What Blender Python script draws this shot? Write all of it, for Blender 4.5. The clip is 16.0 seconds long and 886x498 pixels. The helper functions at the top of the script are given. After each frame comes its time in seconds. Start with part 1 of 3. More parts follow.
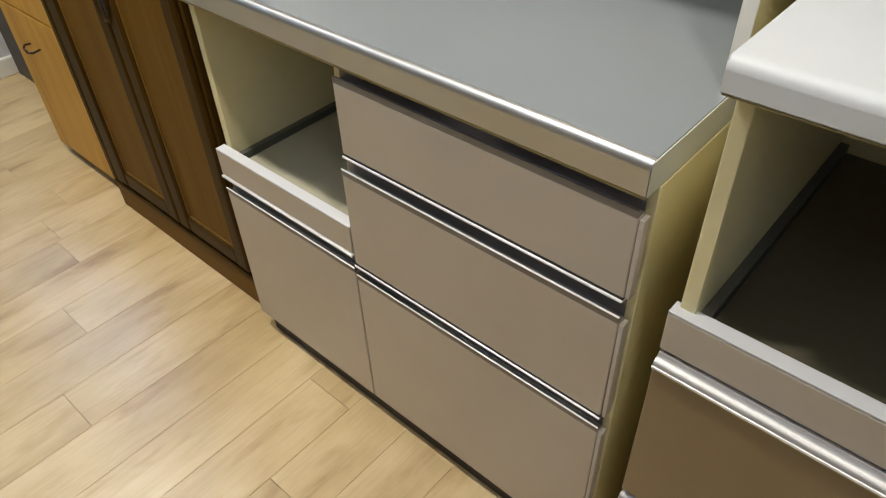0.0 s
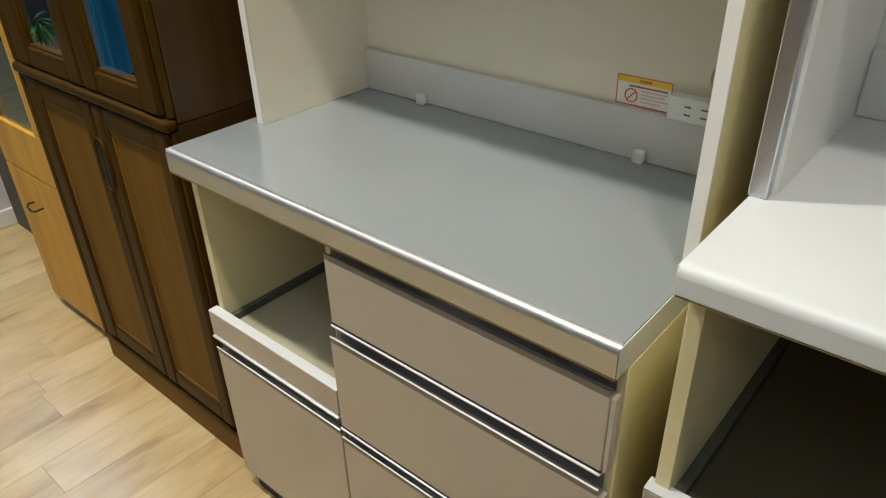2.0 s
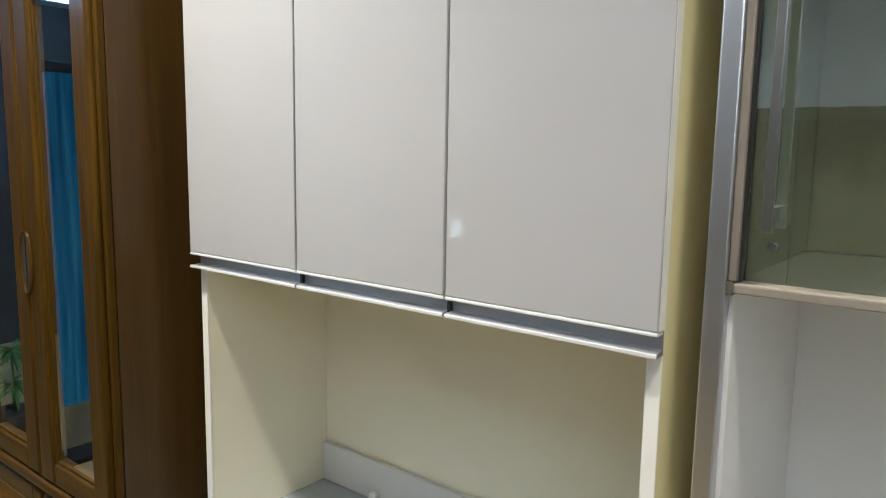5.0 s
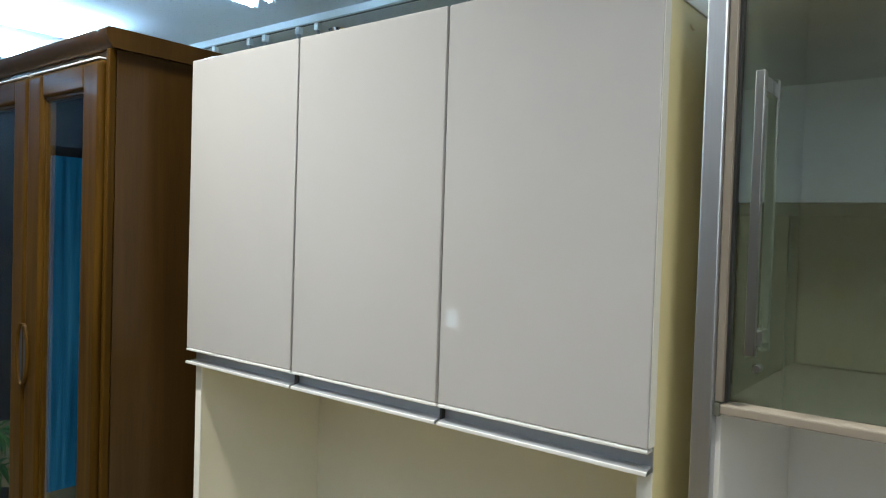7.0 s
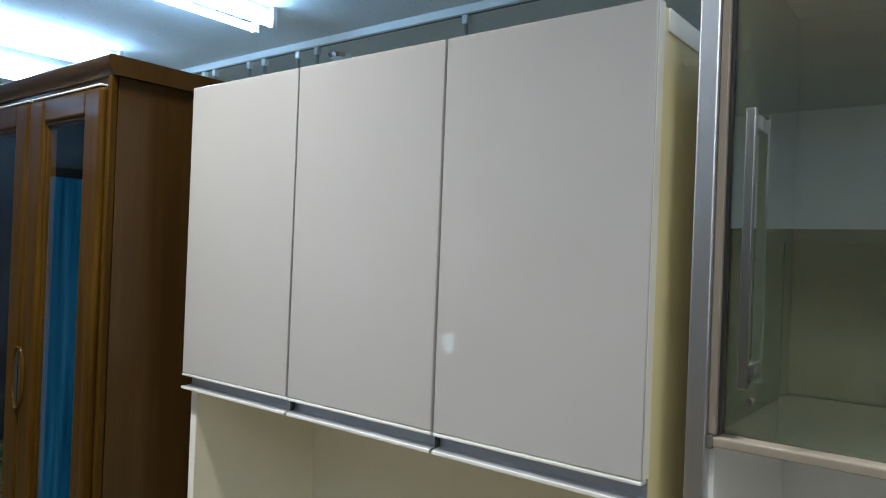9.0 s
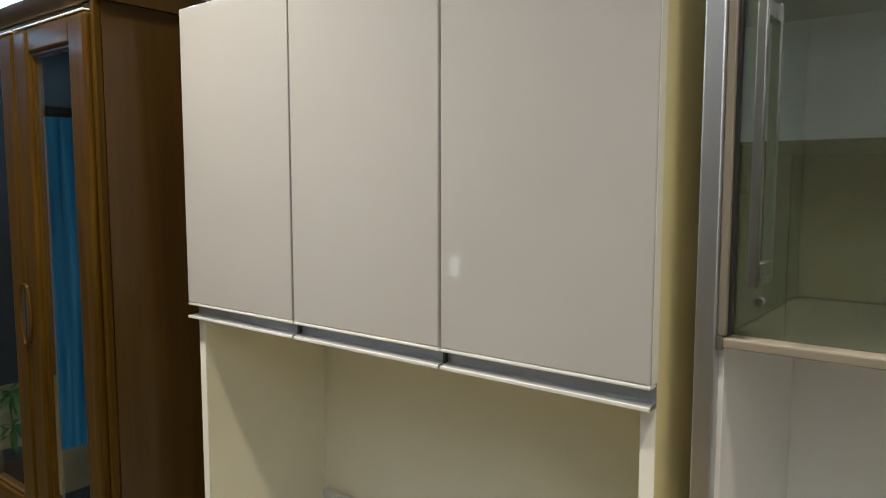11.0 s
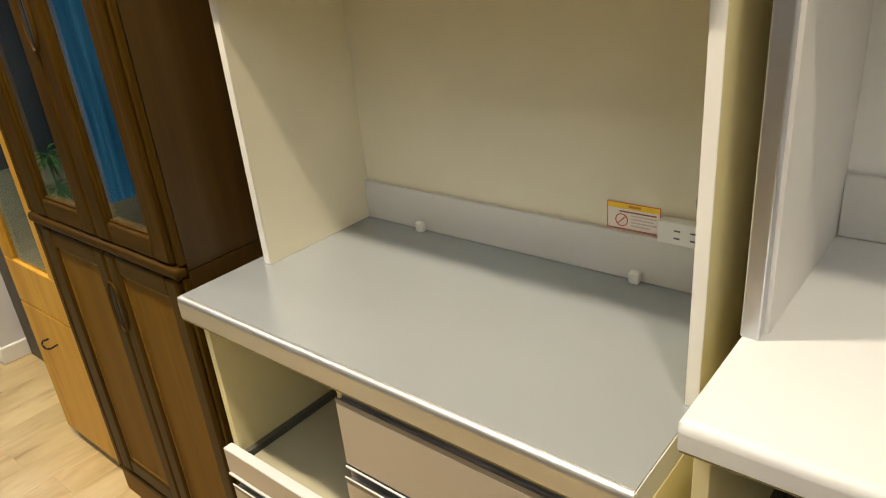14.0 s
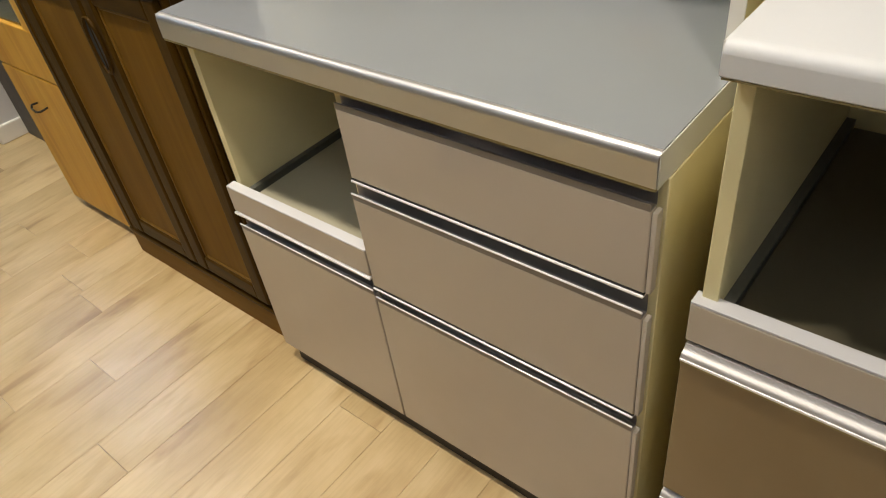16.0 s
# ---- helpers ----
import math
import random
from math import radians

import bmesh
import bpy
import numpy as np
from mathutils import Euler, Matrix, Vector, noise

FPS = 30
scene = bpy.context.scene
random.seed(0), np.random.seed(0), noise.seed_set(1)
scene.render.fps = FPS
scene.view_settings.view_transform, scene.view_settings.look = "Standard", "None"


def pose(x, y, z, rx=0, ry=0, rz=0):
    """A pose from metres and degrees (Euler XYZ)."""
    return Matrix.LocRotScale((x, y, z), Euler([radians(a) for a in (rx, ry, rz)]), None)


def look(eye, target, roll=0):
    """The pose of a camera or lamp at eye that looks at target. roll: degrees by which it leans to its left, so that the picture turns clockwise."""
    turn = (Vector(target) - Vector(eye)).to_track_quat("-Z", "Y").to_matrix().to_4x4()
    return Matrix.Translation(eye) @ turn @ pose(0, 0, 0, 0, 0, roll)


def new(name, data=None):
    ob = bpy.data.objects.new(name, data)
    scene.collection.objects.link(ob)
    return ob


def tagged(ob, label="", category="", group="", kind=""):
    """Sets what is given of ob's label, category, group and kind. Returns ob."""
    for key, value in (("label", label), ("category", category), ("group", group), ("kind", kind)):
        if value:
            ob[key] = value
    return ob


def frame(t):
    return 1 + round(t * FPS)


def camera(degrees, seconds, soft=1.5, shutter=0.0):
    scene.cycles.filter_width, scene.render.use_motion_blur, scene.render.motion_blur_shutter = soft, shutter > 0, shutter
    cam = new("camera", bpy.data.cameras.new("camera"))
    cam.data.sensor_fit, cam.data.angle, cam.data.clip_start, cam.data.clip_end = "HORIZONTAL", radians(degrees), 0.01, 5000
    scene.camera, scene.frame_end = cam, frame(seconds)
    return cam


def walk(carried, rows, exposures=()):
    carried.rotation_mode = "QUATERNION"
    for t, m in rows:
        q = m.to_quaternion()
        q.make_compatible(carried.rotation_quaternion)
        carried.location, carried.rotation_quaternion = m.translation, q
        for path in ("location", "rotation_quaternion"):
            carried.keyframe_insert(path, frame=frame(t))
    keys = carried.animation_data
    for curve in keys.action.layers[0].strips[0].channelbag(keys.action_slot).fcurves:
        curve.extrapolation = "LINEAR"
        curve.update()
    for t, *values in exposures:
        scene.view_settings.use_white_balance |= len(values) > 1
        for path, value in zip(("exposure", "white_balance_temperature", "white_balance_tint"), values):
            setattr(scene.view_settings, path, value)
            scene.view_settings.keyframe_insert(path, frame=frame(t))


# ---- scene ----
# ---------------------------------------------------------------- camera
cam = camera(64.0, 16.0, 1.1)
PATH = [
    (0, (1.175, -0.582, 1.313), (0.153, 0.517, -0.009), -2.3),
    (0.5, (1.181, -0.582, 1.346), (0.15, 0.549, 0.058), -2.0),
    (1, (1.187, -0.59, 1.355), (0.127, 0.591, 0.139), -1.7),
    (1.5, (1.186, -0.589, 1.365), (0.093, 0.644, 0.232), -1.7),
    (2, (1.187, -0.587, 1.396), (0.059, 0.707, 0.368), -1.5),
    (2.5, (1.185, -0.564, 1.459), (0.034, 0.801, 0.559), -1.2),
    (3, (1.194, -0.56, 1.519), (0.019, 0.873, 0.766), -0.8),
    (3.5, (1.198, -0.568, 1.572), (0.006, 0.922, 0.971), -0.5),
    (4, (1.203, -0.576, 1.612), (0.004, 0.951, 1.132), 0.0),
    (4.5, (1.206, -0.579, 1.633), (0.001, 0.975, 1.269), 0.7),
    (4.7, (1.21, -0.573, 1.637), (-0.004, 0.983, 1.313), 0.8),
    (7, (1.23, -0.587, 1.685), (-0.004, 0.986, 1.634), 1.8),
    (7.5, (1.235, -0.592, 1.695), (0.003, 0.983, 1.681), 1.8),
    (8, (1.236, -0.594, 1.696), (0.005, 0.982, 1.714), 2.1),
    (10.5, (1.233, -0.585, 1.692), (0.007, 0.992, 1.601), 1.5),
    (11, (1.227, -0.576, 1.674), (-0.005, 0.989, 1.488), 0.0),
    (11.5, (1.214, -0.567, 1.626), (-0.027, 0.974, 1.337), -1.2),
    (12, (1.214, -0.568, 1.602), (-0.03, 0.939, 1.176), -2.6),
    (12.5, (1.207, -0.569, 1.574), (-0.029, 0.908, 1.036), -3.7),
    (13, (1.201, -0.564, 1.55), (-0.023, 0.884, 0.914), -4.2),
    (13.5, (1.197, -0.562, 1.53), (-0.014, 0.853, 0.801), -5.0),
    (14, (1.187, -0.57, 1.493), (-0.014, 0.797, 0.664), -5.6),
    (14.5, (1.185, -0.578, 1.436), (-0.002, 0.721, 0.487), -6.1),
    (15, (1.178, -0.589, 1.379), (0.021, 0.633, 0.297), -6.9),
    (15.5, (1.177, -0.574, 1.325), (0.066, 0.569, 0.117), -8.0),
    (16, (1.179, -0.588, 1.31), (0.104, 0.512, 0.031), -8.7),
]
EXPOSURES = [
    (0.0, -0.37, 5930, 11.0), (1.0, -0.31, 6060, 10.0), (2.0, -0.31, 6060, 8.0), (2.6, -0.2, 5920, 5.0), (3.5, 0.11, 5560, 2.0), (4.0, 0.12, 6050, 8.0),
    (4.6, 0.08, 5880, 8.0), (7.0, -0.15, 5780, 4.0), (8.2, -0.37, 5480, 5.9), (10.5, -0.39, 6290, 6.1), (11.0, -0.41, 6520, 6.9),
    (12.5, 0.02, 6900, 9.0), (13.3, 0.13, 7020, 8.8), (14.0, 0.06, 7150, 10.5), (14.6, -0.19, 6800, 12.3), (15.5, -0.29, 6380, 12.4),
    (16.0, -0.29, 6480, 13.0),
]
walk(cam, [(t, look(eye, target, roll)) for t, eye, target, roll in PATH], EXPOSURES)

# ---------------------------------------------------------------- world and lamps
CEIL = 2.8
world = bpy.data.worlds.new("shop_world")
scene.world = world
world.use_nodes = True
world.node_tree.nodes["Background"].inputs[0].default_value = (0.9, 0.95, 1.0, 1)
world.node_tree.nodes["Background"].inputs[1].default_value = 0.05


def spot_lamp(name, x, y, z, watts, colour, cone):
    """A recessed downlight: a soft-edged cone straight down."""
    data = bpy.data.lights.new(name, "SPOT")
    data.energy, data.color, data.spot_size, data.spot_blend, data.shadow_soft_size = watts, colour, radians(cone), 1.0, 0.055
    ob = new(name, data)
    ob.matrix_basis = pose(x, y, z)
    return ob


WARM = (1.0, 0.91, 0.76)
COOL = (0.45, 0.70, 1.0)
# the row of warm ceiling downlights over the aisle
DOWNLIGHTS = ((-1.45, -0.365, 150), (0.14, -0.365, 182), (1.36, -0.365, 66))
for lx, ly, watts in DOWNLIGHTS:
    spot_lamp("downlight_lamp", lx, ly, CEIL - 0.045, watts, WARM, 112)


# ---------------------------------------------------------------- materials
def material(name):
    m = bpy.data.materials.new(name)
    m.use_nodes = True
    return m, m.node_tree, m.node_tree.nodes["Principled BSDF"]


def node(tree, kind, **values):
    n = tree.nodes.new(kind)
    for k, v in values.items():
        n.inputs[k.replace("_", " ")].default_value = v
    return n


def ramp(tree, fac, stops):
    n = tree.nodes.new("ShaderNodeValToRGB")
    tree.links.new(fac, n.inputs[0])
    while len(n.color_ramp.elements) < len(stops):
        n.color_ramp.elements.new(0.5)
    for e, (p, c) in zip(n.color_ramp.elements, stops):
        e.position, e.color = p, (*c, 1)
    return n.outputs[0]


def coords(tree, scale=(1, 1, 1), kind="Object"):
    tc = tree.nodes.new("ShaderNodeTexCoord")
    mp = tree.nodes.new("ShaderNodeMapping")
    mp.inputs["Scale"].default_value = scale
    tree.links.new(tc.outputs[kind], mp.inputs["Vector"])
    return mp.outputs[0]


def noise_tex(tree, vec, scale, detail=4.0, rough=0.55, distort=0.0):
    n = node(tree, "ShaderNodeTexNoise", Scale=scale, Detail=detail, Roughness=rough, Distortion=distort)
    tree.links.new(vec, n.inputs["Vector"])
    return n.outputs["Fac"]


def bump(tree, bsdf, fac, strength, distance):
    b = node(tree, "ShaderNodeBump", Strength=strength, Distance=distance)
    tree.links.new(fac, b.inputs["Height"])
    tree.links.new(b.outputs[0], bsdf.inputs["Normal"])


def painted(name, colour, rough, var=0.04, coat=0.0, relief=0.02):
    """A painted or laminated board: faint mottling, slight orange peel, uneven gloss."""
    m, tree, b = material(name)
    vec = coords(tree)
    n = noise_tex(tree, vec, 5.0)
    lo, hi = [tuple(c * k for c in colour) for k in (1 - var, 1 + var)]
    tree.links.new(ramp(tree, n, [(0.3, lo), (0.7, hi)]), b.inputs["Base Color"])
    n2 = noise_tex(tree, vec, 14.0, 6)
    r = node(tree, "ShaderNodeMapRange", To_Min=max(0.02, rough * 0.8), To_Max=rough * 1.25)
    tree.links.new(n2, r.inputs["Value"])
    tree.links.new(r.outputs[0], b.inputs["Roughness"])
    b.inputs["Coat Weight"].default_value = coat
    b.inputs["Coat Roughness"].default_value = 0.04
    if relief:
        bump(tree, b, noise_tex(tree, vec, 220.0, 2), relief, 0.001)
    return m


def metal(name, colour, rough, stretch=(2, 200, 200)):
    """Brushed metal, its grain along x."""
    m, tree, b = material(name)
    vec = coords(tree, stretch)
    n = noise_tex(tree, vec, 3.0, 5)
    lo, hi = [tuple(c * k for c in colour) for k in (0.975, 1.02)]
    tree.links.new(ramp(tree, n, [(0.3, lo), (0.7, hi)]), b.inputs["Base Color"])
    b.inputs["Metallic"].default_value = 1.0
    r = node(tree, "ShaderNodeMapRange", To_Min=rough * 0.92, To_Max=rough * 1.08)
    tree.links.new(n, r.inputs["Value"])
    tree.links.new(r.outputs[0], b.inputs["Roughness"])
    bump(tree, b, n, 0.004, 0.0005)
    return m


def wood(name, dark, mid, light, rough, stretch=(14, 14, 0.9), coat=0.0, grain=5.0, per_piece=0.0, fine=0.25, shine=0.35):
    """Wood with its grain along the axis of the small stretch value."""
    m, tree, b = material(name)
    vec = coords(tree, stretch)
    if per_piece:
        info = tree.nodes.new("ShaderNodeObjectInfo")
        add = tree.nodes.new("ShaderNodeVectorMath")
        scl = tree.nodes.new("ShaderNodeVectorMath")
        scl.operation = "SCALE"
        scl.inputs[0].default_value = (37.0, 91.0, 53.0)
        tree.links.new(info.outputs["Random"], scl.inputs["Scale"])
        tree.links.new(vec, add.inputs[0])
        tree.links.new(scl.outputs[0], add.inputs[1])
        vec = add.outputs[0]
    n = noise_tex(tree, vec, grain, 6, 0.6, 0.6)
    col = ramp(tree, n, [(0.25, dark), (0.5, mid), (0.75, light)])
    fine_n = noise_tex(tree, vec, grain * 9, 3, 0.7)
    mix = node(tree, "ShaderNodeMix")
    mix.data_type, mix.blend_type = "RGBA", "MULTIPLY"
    mix.inputs["Factor"].default_value = fine
    tree.links.new(col, mix.inputs["A"])
    tree.links.new(ramp(tree, fine_n, [(0.3, (0.45, 0.42, 0.4)), (0.6, (1, 1, 1))]), mix.inputs["B"])
    out = mix.outputs["Result"]
    if per_piece:
        hsv = tree.nodes.new("ShaderNodeHueSaturation")
        r = node(tree, "ShaderNodeMapRange", To_Min=1 - per_piece, To_Max=1 + per_piece)
        tree.links.new(info.outputs["Random"], r.inputs["Value"])
        tree.links.new(r.outputs[0], hsv.inputs["Value"])
        tree.links.new(out, hsv.inputs["Color"])
        out = hsv.outputs[0]
    tree.links.new(out, b.inputs["Base Color"])
    r = node(tree, "ShaderNodeMapRange", To_Min=rough * 0.85, To_Max=rough * 1.2)
    tree.links.new(fine_n, r.inputs["Value"])
    tree.links.new(r.outputs[0], b.inputs["Roughness"])
    b.inputs["Coat Weight"].default_value = coat
    b.inputs["Coat Roughness"].default_value = 0.12
    b.inputs["Specular IOR Level"].default_value = shine
    bump(tree, b, fine_n, 0.06, 0.001)
    return m


def plain(name, colour, rough=0.5, metallic=0.0):
    m, tree, b = material(name)
    b.inputs["Base Color"].default_value = (*colour, 1)
    b.inputs["Roughness"].default_value = rough
    b.inputs["Metallic"].default_value = metallic
    return m


def glowing(name, colour, strength):
    m, tree, b = material(name)
    b.inputs["Base Color"].default_value = (0.8, 0.8, 0.8, 1)
    b.inputs["Emission Color"].default_value = (*colour, 1)
    b.inputs["Emission Strength"].default_value = strength
    return m


def glass(name, colour, rough=0.0, mixing=0.0):
    """A pane: clear tinted glass that also lets light pass straight."""
    m, tree, b = material(name)
    tree.nodes.remove(b)
    out = tree.nodes["Material Output"]
    tr = node(tree, "ShaderNodeBsdfTransparent", Color=(*colour, 1))
    gl = node(tree, "ShaderNodeBsdfGlossy", Color=(1, 1, 1, 1), Roughness=rough)
    fr = node(tree, "ShaderNodeFresnel", IOR=1.52)
    mul = tree.nodes.new("ShaderNodeMath")
    mul.operation = "MULTIPLY_ADD"
    mul.inputs[1].default_value, mul.inputs[2].default_value = 1.6, mixing
    mul.use_clamp = True
    mix = tree.nodes.new("ShaderNodeMixShader")
    tree.links.new(fr.outputs[0], mul.inputs[0])
    tree.links.new(mul.outputs[0], mix.inputs[0])
    tree.links.new(tr.outputs[0], mix.inputs[1])
    tree.links.new(gl.outputs[0], mix.inputs[2])
    tree.links.new(mix.outputs[0], out.inputs["Surface"])
    return m


M_GLOSS = painted("white_gloss_laminate", (0.425, 0.412, 0.41), 0.5, 0.02, coat=0.8, relief=0.0)
M_GREIGE = painted("greige_gloss_laminate", (0.455, 0.395, 0.322), 0.45, 0.02, coat=0.8, relief=0.0)
# darker, browner copy of the greige: a shadow on these fronts is painted in
M_GREIGE_SHADE = painted("shaded_greige_laminate", (0.222, 0.152, 0.073), 0.45, 0.03, coat=0.8, relief=0.0)
# cream made yellower, the tint of the dim gap being in it
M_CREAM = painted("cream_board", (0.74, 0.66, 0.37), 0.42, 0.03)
M_EDGE = painted("white_edge_band", (0.80, 0.78, 0.72), 0.35, 0.02)
M_NICHE = painted("ivory_back_board", (0.76, 0.70, 0.54), 0.42, 0.03)
M_GREYSTRIP = painted("grey_splash_strip", (0.64, 0.62, 0.585), 0.35, 0.03)
# ivory taken darker and more olive: the bay's shade is painted in
M_TRAY = painted("shaded_ivory_tray_board", (0.42, 0.39, 0.275), 0.35, 0.03)
M_WHITE = painted("white_counter_laminate", (0.78, 0.76, 0.72), 0.37, 0.02)
M_COUNTER = painted("pale_grey_counter", (0.645, 0.655, 0.65), 0.38, 0.02)
M_STEEL = painted("satin_stainless_steel", (0.455, 0.49, 0.52), 0.20, 0.015, relief=0.0)
M_STEEL.node_tree.nodes["Principled BSDF"].inputs["Metallic"].default_value = 0.48
M_ALU_MID = metal("hutch_rail_aluminium", (0.54, 0.56, 0.60), 0.45)
# groove metal darkened, the channel's deep shadow being put into its colour
M_HOLLOW = metal("shaded_groove_metal", (0.23, 0.215, 0.21), 0.45)
M_HOLLOW.node_tree.nodes["Principled BSDF"].inputs["Metallic"].default_value = 0.5
M_BEAD = painted("olive_gold_bead", (0.30, 0.24, 0.10), 0.45, 0.03)
M_CAP = painted("grey_white_cap", (0.52, 0.52, 0.52), 0.4, 0.02)
M_NOSE = painted("polished_steel_edge", (0.58, 0.575, 0.565), 0.36, 0.015, relief=0.0)
M_NOSE.node_tree.nodes["Principled BSDF"].inputs["Metallic"].default_value = 0.85
M_CAP_PALE = painted("white_cap_strip", (0.66, 0.66, 0.66), 0.4, 0.02)
M_TRIM = painted("greige_edge_band", (0.52, 0.47, 0.40), 0.4, 0.02)
M_ENDCAP = painted("bright_reflecting_steel_end", (0.60, 0.60, 0.55), 0.4, 0.02)
M_ALU_SOFT = metal("round_rail_aluminium", (0.50, 0.48, 0.46), 0.45)
M_ALU_SOFT.node_tree.nodes["Principled BSDF"].inputs["Metallic"].default_value = 0.55
M_ALU_V = metal("aluminium_post", (0.62, 0.63, 0.67), 0.4, (200, 200, 2))
M_HANDLE = metal("grey_handle_metal", (0.30, 0.30, 0.29), 0.4, (200, 200, 2))
M_SILL = painted("champagne_sill", (0.27, 0.23, 0.185), 0.5, 0.03)
M_CHROME = plain("chrome", (0.8, 0.8, 0.8), 0.12, 1.0)
M_DARK = plain("shadow_black", (0.02, 0.02, 0.02), 0.7)
M_SLIDE = plain("dark_grey_runner", (0.10, 0.10, 0.08), 0.5)
M_BROWN = wood("brown_stained_oak", (0.029, 0.0137, 0.0014), (0.053, 0.026, 0.0028), (0.076, 0.0385, 0.0050), 0.40, (16, 16, 0.8), 0.07, 4.0, shine=0.05)
M_BROWN_H = wood("brown_stained_oak_across", (0.029, 0.0137, 0.0014), (0.053, 0.026, 0.0028), (0.076, 0.0385, 0.0050), 0.40, (0.8, 16, 16), 0.07, 4.0, shine=0.05)
M_PANEL = wood("brown_oak_panel", (0.125, 0.062, 0.0075), (0.158, 0.080, 0.0100), (0.185, 0.097, 0.0130), 0.42, (9, 9, 0.5), 0.0, 3.0, fine=0.12, shine=0.05)
# lighter copy of the brown oak: the light caught by the beads is painted in
M_BEAD_LIT = wood("highlit_brown_bead", (0.12, 0.060, 0.0080), (0.17, 0.088, 0.0130), (0.21, 0.112, 0.0180), 0.40, (16, 16, 0.8), 0.12, 4.0, shine=0.15)
M_PANEL_H = wood("brown_oak_panel_across", (0.125, 0.062, 0.0075), (0.158, 0.080, 0.0100), (0.185, 0.097, 0.0130), 0.42, (0.5, 9, 9), 0.0, 3.0, fine=0.12, shine=0.05)
M_SIDE = wood("brown_oak_veneer", (0.037, 0.0175, 0.0024), (0.054, 0.026, 0.0038), (0.071, 0.035, 0.0062), 0.40, (9, 9, 0.5), 0.15, 3.0, shine=0.3)
M_PINE = wood("honey_pine", (0.47, 0.235, 0.028), (0.58, 0.315, 0.042), (0.65, 0.38, 0.065), 0.38, (7, 7, 0.6), 0.08, 3.0, fine=0.12, shine=0.12)


def laminate(name):
    """Oak laminate: cloudy tone along the board, fine streaks and scattered darker knots, each board its own cut."""
    m, tree, b = material(name)
    info = tree.nodes.new("ShaderNodeObjectInfo")
    tc = tree.nodes.new("ShaderNodeTexCoord")
    scl = tree.nodes.new("ShaderNodeVectorMath")
    scl.operation = "SCALE"
    scl.inputs[0].default_value = (3.7, 9.1, 5.3)
    add = tree.nodes.new("ShaderNodeVectorMath")
    tree.links.new(info.outputs["Random"], scl.inputs["Scale"])
    tree.links.new(tc.outputs["Object"], add.inputs[0])
    tree.links.new(scl.outputs[0], add.inputs[1])

    def mapped(scale):
        mp = tree.nodes.new("ShaderNodeMapping")
        mp.inputs["Scale"].default_value = scale
        tree.links.new(add.outputs[0], mp.inputs["Vector"])
        return mp.outputs[0]

    def times(a, b2, fac):
        mix = tree.nodes.new("ShaderNodeMix")
        mix.data_type, mix.blend_type = "RGBA", "MULTIPLY"
        mix.inputs["Factor"].default_value = fac
        tree.links.new(a, mix.inputs["A"])
        tree.links.new(b2, mix.inputs["B"])
        return mix.outputs["Result"]

    cloud = noise_tex(tree, mapped((1.0, 0.45, 1.0)), 6.5, 5, 0.55, 0.25)
    col = ramp(tree, cloud, [(0.26, (0.42, 0.290, 0.125)), (0.50, (0.555, 0.408, 0.198)), (0.74, (0.655, 0.505, 0.275))])
    streak = noise_tex(tree, mapped((1.0, 0.05, 1.0)), 130.0, 4, 0.6)
    col = times(col, ramp(tree, streak, [(0.32, (0.72, 0.68, 0.62)), (0.55, (1, 1, 1))]), 0.3)
    knots = noise_tex(tree, mapped((1.0, 0.24, 1.0)), 16.0, 3, 0.5, 0.3)
    col = times(col, ramp(tree, knots, [(0.54, (1, 1, 1)), (0.64, (0.84, 0.79, 0.73)), (0.76, (0.52, 0.43, 0.35))]), 0.85)
    hsv = tree.nodes.new("ShaderNodeHueSaturation")
    r = node(tree, "ShaderNodeMapRange", To_Min=0.95, To_Max=1.05)
    tree.links.new(info.outputs["Random"], r.inputs["Value"])
    tree.links.new(r.outputs[0], hsv.inputs["Value"])
    tree.links.new(col, hsv.inputs["Color"])
    tree.links.new(hsv.outputs[0], b.inputs["Base Color"])
    rr = node(tree, "ShaderNodeMapRange", To_Min=0.29, To_Max=0.37)
    tree.links.new(cloud, rr.inputs["Value"])
    tree.links.new(rr.outputs[0], b.inputs["Roughness"])
    b.inputs["Specular IOR Level"].default_value = 0.8
    bump(tree, b, streak, 0.05, 0.001)
    return m


M_FLOOR = laminate("oak_laminate")
M_IRON = plain("black_iron", (0.03, 0.025, 0.02), 0.4, 0.6)
M_GLASS = glass("clear_glass", (0.80, 0.86, 0.84), 0.0, 0.03)
M_GREENGLASS = glass("green_tinted_glass", (0.54, 0.58, 0.52), 0.0, 0.29)


def ceiling_board(name):
    """Fissured mineral board: short dark worm-holes on a matt white face."""
    m, tree, b = material(name)
    vec = coords(tree, (1.0, 2.2, 1.0))
    holes = noise_tex(tree, vec, 46.0, 3, 0.6, 1.2)
    tone = noise_tex(tree, vec, 1.3, 3)
    mix = node(tree, "ShaderNodeMix")
    mix.data_type, mix.blend_type = "RGBA", "MULTIPLY"
    mix.inputs["Factor"].default_value = 1.0
    tree.links.new(ramp(tree, tone, [(0.3, (0.69, 0.70, 0.70)), (0.7, (0.76, 0.76, 0.75))]), mix.inputs["A"])
    tree.links.new(ramp(tree, holes, [(0.28, (0.35, 0.34, 0.33)), (0.36, (1, 1, 1))]), mix.inputs["B"])
    tree.links.new(mix.outputs["Result"], b.inputs["Base Color"])
    b.inputs["Roughness"].default_value = 0.9
    bump(tree, b, holes, 0.25, 0.002)
    return m


